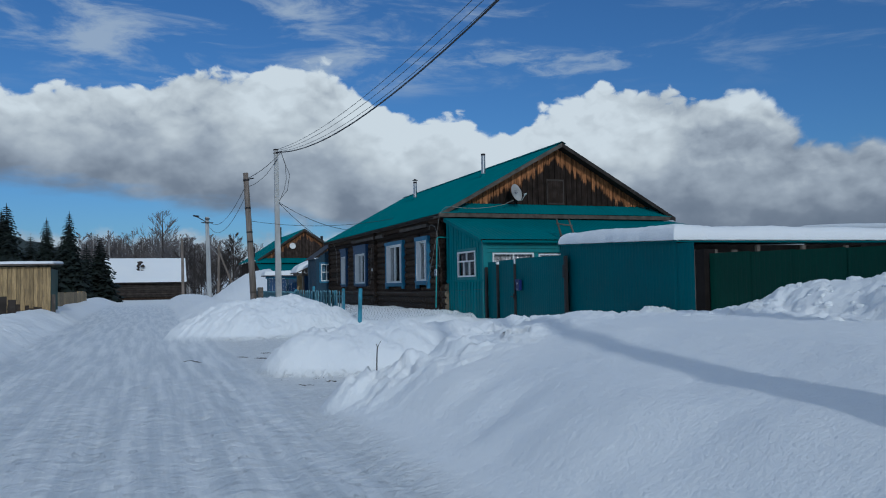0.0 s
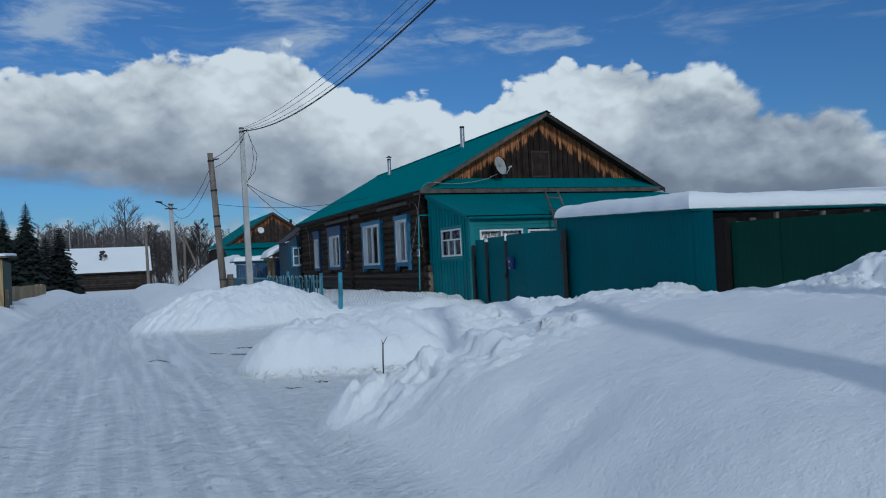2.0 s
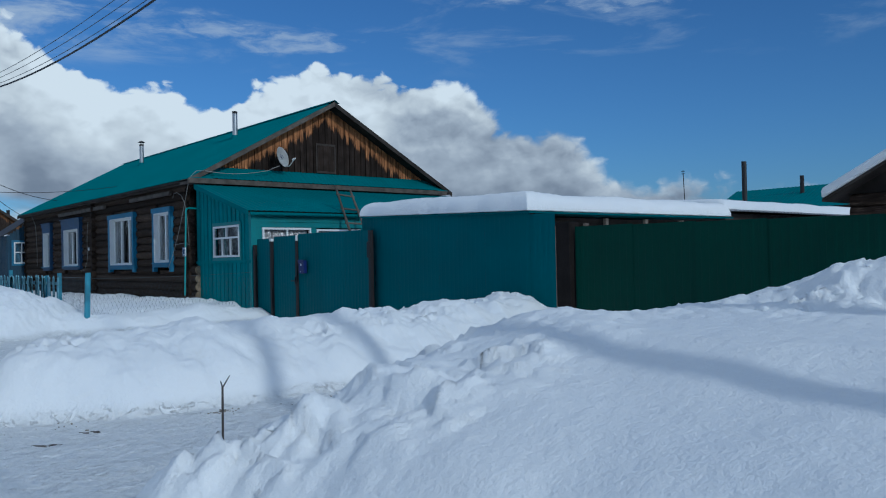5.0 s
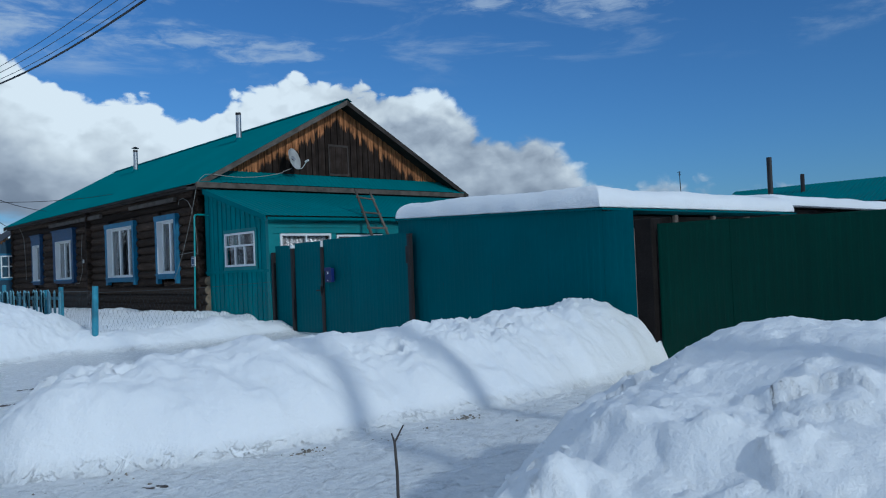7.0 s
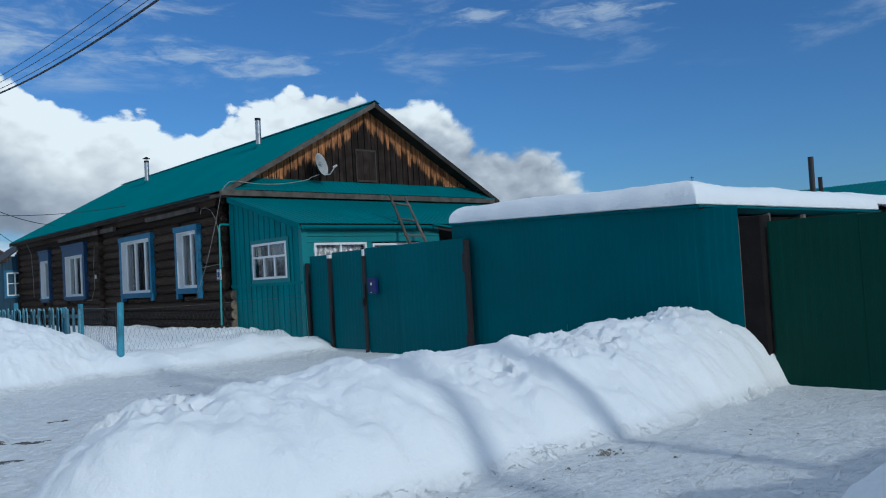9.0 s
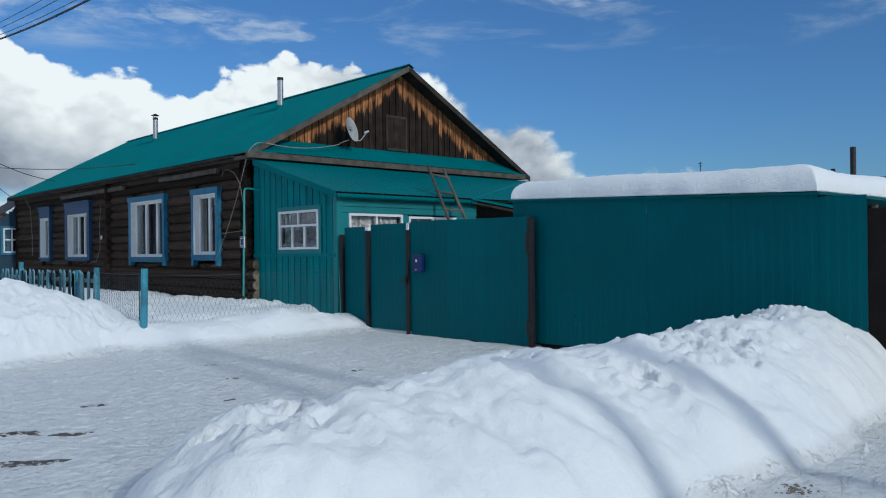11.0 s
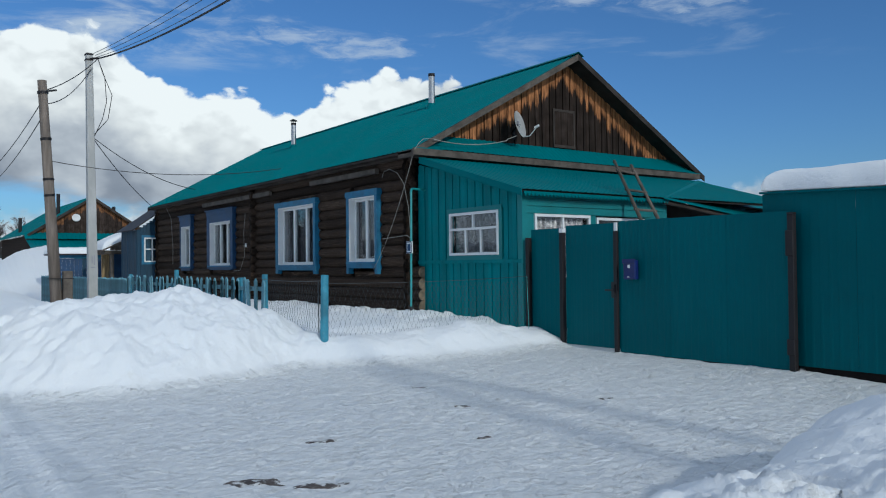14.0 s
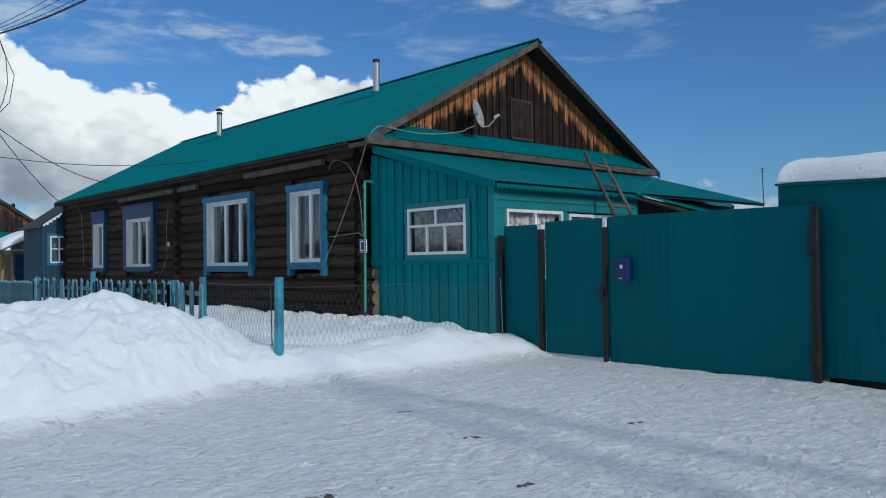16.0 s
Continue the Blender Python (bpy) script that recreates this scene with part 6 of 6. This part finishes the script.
# ---- trees ----
def spruce(name, at, tall, seed):
    rg = random.Random(seed)
    t = thing(name, (0, 0, 0), "dark green spruce standing beyond the road", "tree", "spruces")
    bar("trunk", t, BARK, (0, 0, -0.3), (0, 0, tall * 0.96), tall * 0.022, 0.02, sides=7)
    bm = bmesh.new()
    z = tall * 0.06
    while z < tall * 0.985:
        f = 1 - z / tall
        reach = tall * 0.35 * (0.18 + 0.82 * f) * f**0.25
        n = max(6, int(17 * f + 7))
        for k in range(n):
            a = 2 * math.pi * (k + rg.random()) / n
            L = reach * rg.uniform(0.65, 1.12)
            d = Vector((math.cos(a), math.sin(a), 0))
            s = Vector((-d.y, d.x, 0))
            droop = L * rg.uniform(0.18, 0.5)
            pts = [Vector((0, 0, z)) + d * L * q - Vector((0, 0, droop * q * q)) for q in (0.0, 0.35, 0.7, 1.0)]
            for q in range(3):
                p, r = pts[q], pts[q + 1]
                w = L * (0.30, 0.34, 0.22)[q]
                hang = Vector((0, 0, -w * rg.uniform(0.5, 1.0)))
                for sg in (-1, 1):
                    bm.faces.new([bm.verts.new(v) for v in (p, r, p.lerp(r, 0.55) + s * w * sg + hang * 0.7)])
                bm.faces.new([bm.verts.new(v) for v in (p, r, p.lerp(r, 0.6) + hang)])
        z += tall * 0.035 * (0.5 + f)
    for k in range(26):
        a0, a1 = 2 * math.pi * k / 26, 2 * math.pi * (k + 1.6) / 26
        zb, rr = tall * rg.uniform(0.04, 0.22), tall * rg.uniform(0.10, 0.15)
        bm.faces.new([bm.verts.new(v) for v in ((rr * math.cos(a0), rr * math.sin(a0), zb), (rr * math.cos(a1), rr * math.sin(a1), zb + rg.uniform(-0.2, 0.2)), (0, 0, tall * rg.uniform(0.75, 0.93)))])
    tip = [bm.verts.new(v) for v in ((0.05, 0, tall * 0.95), (-0.05, 0, tall * 0.95), (0, 0, tall * 1.02))]
    bm.faces.new(tip)
    part("crown", bm, SPRUCE, t)
    t.matrix_basis = Matrix.Translation(at)
    return t


s1 = spruce("spruce", (-16.5, 60.0, 0.0), 9.0, 1)
s2 = spruce("spruce", (-18.6, 61.0, 0.0), 8.4, 2)
for ob, at in ((s2, (-21.5, 57.0, 0.3)), (s1, (-22.4, 60.0, -0.6)), (s2, (-13.9, 63.0, -2.2)), (s1, (-20.6, 66.0, -2.6)), (s2, (-26.5, 63.0, 0.4)), (s1, (-24.6, 70.0, -1.0)), (s2, (-15.4, 67.0, -3.0)), (s1, (-30.0, 64.0, 0.2)), (s1, (-34.0, 70.0, 0.2)), (s2, (-17.6, 64.5, -2.4))):
    copy_thing(ob, Matrix.Translation(at) @ Matrix.Rotation(at[0], 4, "Z") @ Matrix.Diagonal((1.35, 1.35, 1.08, 1.0)))


def bare_tree(at, tall, seed, stem, twig, label, width=0.34, dense=1.0, group="bare trees"):
    rg = random.Random(seed)
    t = thing("bare_tree", (0, 0, 0), label, "tree", group)
    bm, tw = bmesh.new(), bmesh.new()
    top = Vector((rg.uniform(-0.3, 0.3), 0, tall * 0.93))
    rod(bm, (0, 0, -0.4), top * 0.55, tall * 0.014, tall * 0.009, 6)
    rod(bm, top * 0.55, top, tall * 0.009, tall * 0.003, 6)
    part("trunk", bm, stem, t)

    def grow(p, d, L, r, depth):
        q = p + d * L
        rod(tw, p, q, r, r * 0.55, 3, cap=False)
        if depth == 0:
            return
        for _ in range(int((4 if depth > 1 else 5) * dense)):
            f = rg.uniform(0.25, 1.0)
            nd = (d + Vector((rg.uniform(-0.75, 0.75), rg.uniform(-0.75, 0.75), rg.uniform(-0.15, 0.65)))).normalized()
            grow(p.lerp(q, f), nd, L * rg.uniform(0.4, 0.65), r * 0.62, depth - 1)

    n = int(13 * dense)
    for k in range(n):
        f = 0.2 + 0.75 * (k + rg.random()) / n
        a = rg.uniform(0, 6.28)
        spread = rg.uniform(0.5, 1.0)
        d = Vector((math.cos(a) * spread, math.sin(a) * spread, rg.uniform(0.5, 1.2))).normalized()
        grow(top * f, d, tall * width * (1.08 - f) * rg.uniform(0.7, 1.1) + 0.3, tall * 0.0045 * (1.2 - f) + 0.019, 2)
    part("crown", tw, twig, t)
    t.matrix_basis = Matrix.Translation(at)
    return t


b1 = bare_tree((-7.0, 100.0, 0.0), 13.6, 1, BARK, TWIGS, "tall bare broad-crowned tree", 0.40, 1.7)
b2 = bare_tree((-14.5, 108.0, 0.0), 10.5, 2, BIRCH, TWIGS, "slender bare birch behind the barn", 0.30, 1.6)
b3 = bare_tree((-12.5, 112.0, 0.0), 11.0, 3, BIRCH, TWIGS, "slender bare birch behind the barn", 0.30, 1.6)
b4 = bare_tree((-4.6, 84.0, 0.0), 8.3, 4, BARK, BARK, "dark bare tree with dense twigs", 0.36, 1.35)
for i in range(56):
    src = (b2, b3)[i % 2]
    x, y = -18.5 + i * 0.55 + crng.uniform(-0.5, 0.5), 112.0 + crng.uniform(-8, 22)
    if i > 42:
        x, y = 4.0 + (i - 42) * 3.0, 118.0 + crng.uniform(0, 18)
    copy_thing(src, Matrix.Translation((x, y, crng.uniform(-2.2, 0.2))) @ Matrix.Rotation(i * 1.7, 4, "Z"))
for i in range(64):
    x, y = -20.5 + i * 0.33 + crng.uniform(-0.4, 0.4), 118.0 + crng.uniform(-6, 24)
    copy_thing((b2, b3)[i % 2], Matrix.Translation((x, y, crng.uniform(-2.0, 0.6))) @ Matrix.Rotation(i * 2.3, 4, "Z"))
for x, y, z, r in ((-3.2, 88.0, -0.8, 1.0), (-5.6, 83.0, -2.2, 2.0), (-1.8, 86.0, -1.5, 3.0), (0.4, 92.0, -1.0, 4.1), (-0.2, 90.0, -2.0, 5.0), (-6.6, 80.5, -4.0, 0.4), (-2.6, 84.0, -3.5, 1.4)):
    copy_thing(b4, Matrix.Translation((x, y, z)) @ Matrix.Rotation(r, 4, "Z"))
b5 = bare_tree((1.9, 88.0, 0.0), 9.4, 9, BARK, BARK, "dense dark reddish bare tree", 0.30, 2.0)

# far forest on the skyline, all round
bm = bmesh.new()
ring = []
frng = random.Random(8)
for i in range(900):
    a = 2 * math.pi * i / 900
    deg = math.degrees(a)
    tall = 15 + 9 * noise.noise(Vector((math.cos(a) * 3, math.sin(a) * 3, 1))) + frng.uniform(0, 5.5)
    tall += 22 * max(0.0, 1 - abs(((deg + 180) % 360 - 180) + 9) / 12)
    r = 620
    ring.append([bm.verts.new((r * math.sin(a), r * math.cos(a), z)) for z in (-5.0, tall)] + [bm.verts.new(((r + 60) * math.sin(a), (r + 60) * math.cos(a), -5.0))])
for i in range(900):
    a, b = ring[i], ring[(i + 1) % 900]
    bm.faces.new((a[0], b[0], b[1], a[1]))
    bm.faces.new((a[1], b[1], b[2], a[2]))
tagged(finish("backdrop_forest", bm, FOREST), "dark conifer forest along the skyline", "forest", kind="structure")

# ---- behind the green fence ----
byre = thing("log_byre", (11.0, -17.5, 0.0), "dark old log byre with a snowy gable roof", "byre")
for i in range(10):
    bar("log", byre, LOG, (8.3, -21.0, 0.2 + i * 0.25), (8.3, -14.2, 0.2 + i * 0.25), 0.14, sides=8)
bm = bmesh.new()
slab(bm, ((8.35, -21.2, 2.6), (8.35, -14.0, 2.6), (8.35, -17.6, 4.45), (8.35, -17.6001, 4.45)), (0.1, 0, 0))
part("gable", bm, DARK_PLANK, byre)
block("wall", byre, LOG, (8.45, 15.0, -21.0, -14.2, 0.0, 2.6))
for ya, yb in ((-13.8, -17.6), (-21.4, -17.6)):
    bm = bmesh.new()
    slab(bm, ((7.8, ya, 2.45), (15.4, ya, 2.45), (15.4, yb, 4.5), (7.8, yb, 4.5)), (0, 0, 0.06))
    part("roof", bm, DARK_PLANK, byre)
    bm = bmesh.new()
    for k in range(8):
        f0, f1 = k / 8, (k + 1) / 8
        th0, th1 = 0.20 + 0.03 * math.sin(k * 2.1), 0.20
        y0, y1 = ya + (yb - ya) * f0, ya + (yb - ya) * f1
        z0, z1 = 2.52 + 2.05 * f0, 2.52 + 2.05 * f1
        slab(bm, ((7.74, y0, z0), (15.4, y0, z0), (15.4, y1, z1), (7.74, y1, z1)), (0, 0, th1))
    bmesh.ops.remove_doubles(bm, verts=bm.verts[:], dist=0.001)
    part("roof_snow", bm, SNOW, byre, "thick snow on the byre roof", bevel=0.04)

stove = thing("stove_pipe", (18.2, -6.5, 0.0), "tall dark steel stove pipe above the yard roof", "chimney pipe")
bar("shaft", stove, BLACK, (18.2, -6.5, 0.0), (18.2, -6.5, 4.75), 0.09, sides=12)
yard_shed = thing("yard_shed", (14.0, -8.5, 0.0), "low yard shed with corrugated roof and snow", "shed")
block("wall", yard_shed, DARK_PLANK, (8.0, 19.5, -11.5, -8.0, 0.0, 2.35))
bm = bmesh.new()
sheet(bm, (7.8, -11.8, 2.38), (12.0, 0, 0), (0, 4.0, 0.25), (0, -0.25, 4.0), 0.18, 0.03)
part("roof_sheet", bm, GALV, yard_shed)
snow_cap("roof_snow", 7.8, 19.8, -11.6, -7.8, lambda x, y: 2.42 + (y + 11.8) * 0.0625, 0.24, "snow on the yard shed roof", 11.0, step=0.3)

third = thing("far_house", (52.0, 7.0, 0.0), "distant house with a teal metal roof", "house")
block("wall", third, DARK_PLANK, (49.0, 56.0, -6.0, 12.0, 0.0, 4.7))
bm = bmesh.new()
sheet(bm, (48.0, -7.0, 4.6), (0, 19.6, 0), (4.4, 0, 1.9), (-1.9, 0, 4.4), 0.3, 0.03)
sheet(bm, (56.8, -7.0, 4.6), (0, 19.6, 0), (-4.4, 0, 1.9), (1.9, 0, 4.4), 0.3, 0.03)
part("roof", bm, TEAL_ROOF, third)
bar("flue_pipe", third, DARK_STEEL, (51.0, 6.5, 5.5), (51.0, 6.5, 7.2), 0.16)
for x, y, z0, z1 in ((54.9, 18.8, 0.0, 9.0),):
    ant = thing("aerial_mast", (x, y, 0.0), "thin television aerial on a leaning mast", "aerial")
    bar("mast", ant, DARK_STEEL, (x, y, z0), (x - 0.55, y, z1), 0.05, 0.035)
    for k in range(2):
        zz = z1 - 0.1 - 0.22 * k
        bar("element", ant, DARK_STEEL, (x - 0.53, y - 0.20 + 0.05 * k, zz), (x - 0.53, y + 0.20 - 0.05 * k, zz), 0.02)

# ---- small things on the snow ----
TX, TY = -6.955, -16.715
twig = thing("dry_twig", (TX, TY, 0.42), "dry forked stick standing in the snow", "stick")
gz = min(ground_z(TX - 0.03, TY - 0.05), 0.46)
bar("stem", twig, BARK, (TX - 0.03, TY - 0.05, gz - 0.1), (TX - 0.015, TY - 0.03, 0.57), 0.008, 0.007, sides=6)
bar("stem", twig, BARK, (TX - 0.015, TY - 0.03, 0.565), (TX, TY, 0.69), 0.007, 0.006, sides=6)
bar("fork", twig, BARK, (TX, TY, 0.68), (TX + 0.04, TY - 0.015, 0.75), 0.005, 0.003, sides=5)
bar("fork", twig, BARK, (TX, TY, 0.68), (TX - 0.01, TY + 0.005, 0.72), 0.005, 0.003, sides=5)


def build_crumbs():
    """Crumbs of soil that the plough left at the foot of the bank."""
    rg = random.Random(21)
    bm = bmesh.new()
    for cx, cy, sx, sy, n in ((-4.0, -14.0, 0.07, 0.05, 70), (-5.68, -13.95, 0.07, 0.04, 60), (-4.8, -14.1, 0.4, 0.06, 14), (-6.9, -13.6, 0.3, 0.12, 14), (-3.0, -14.5, 0.8, 0.15, 10)):
        for _ in range(n):
            x, y = rg.gauss(cx, sx), rg.gauss(cy, sy)
            r = 0.004 + 0.011 * rg.random() ** 2
            lump(bm, (x, y, ground_z(x, y)), r, rg)
    tagged(finish("soil_crumbs", bm, CRUMBS, smooth=True), "brown soil crumbs at the foot of the snowbank", "soil", kind="stuff")


build_crumbs()


def soil_patch(cx, cy, lx, ly, turn, seed):
    """Bare soil showing through the ice, lying close on the ground."""
    bm = bmesh.new()
    n, rings = 30, 5
    ca, sa = math.cos(turn), math.sin(turn)
    last = None
    for k in range(rings + 1):
        row = []
        for i in range(n):
            a = 2 * math.pi * i / n
            edge = 1 + 0.55 * noise.noise(Vector((math.cos(a) * 1.6, math.sin(a) * 1.6, seed))) + 0.30 * noise.noise(Vector((math.cos(a) * 5, math.sin(a) * 5, seed + 4)))
            u, v = lx * edge * k / rings * math.cos(a), ly * edge * k / rings * math.sin(a)
            x, y = cx + u * ca - v * sa, cy + u * sa + v * ca
            row.append(bm.verts.new((x, y, ground_z(x, y) + (0.006 if k < rings else -0.004))))
        if last:
            for i in range(n):
                bm.faces.new((last[i], last[(i + 1) % n], row[(i + 1) % n], row[i]))
        last = row
    bmesh.ops.remove_doubles(bm, verts=bm.verts[:], dist=0.0005)
    return tagged(finish("soil_patch", bm, SOIL, smooth=True), "dark wet soil showing through trodden ice", "soil patch", "soil patches", kind="stuff")


for k, spec in enumerate(((-7.0, -8.75, 0.22, 0.08, -0.5), (-6.72, -9.05, 0.20, 0.06, -0.4), (-7.6, -9.45, 0.16, 0.07, -0.4), (-7.25, -9.80, 0.26, 0.09, -0.5), (-6.1, -7.9, 0.12, 0.04, -0.5), (-4.3, -7.4, 0.10, 0.035, -0.4), (-5.0, -8.6, 0.07, 0.03, -0.4),
                          (-3.9, -6.1, 0.10, 0.03, -0.4), (-7.3, -14.3, 0.10, 0.03, -0.4), (-6.9, -14.05, 0.08, 0.025, -0.4), (-8.6, -9.6, 0.22, 0.05, -0.5), (-2.9, -8.0, 0.09, 0.03, -0.4))):
    soil_patch(*spec, k * 3.7)
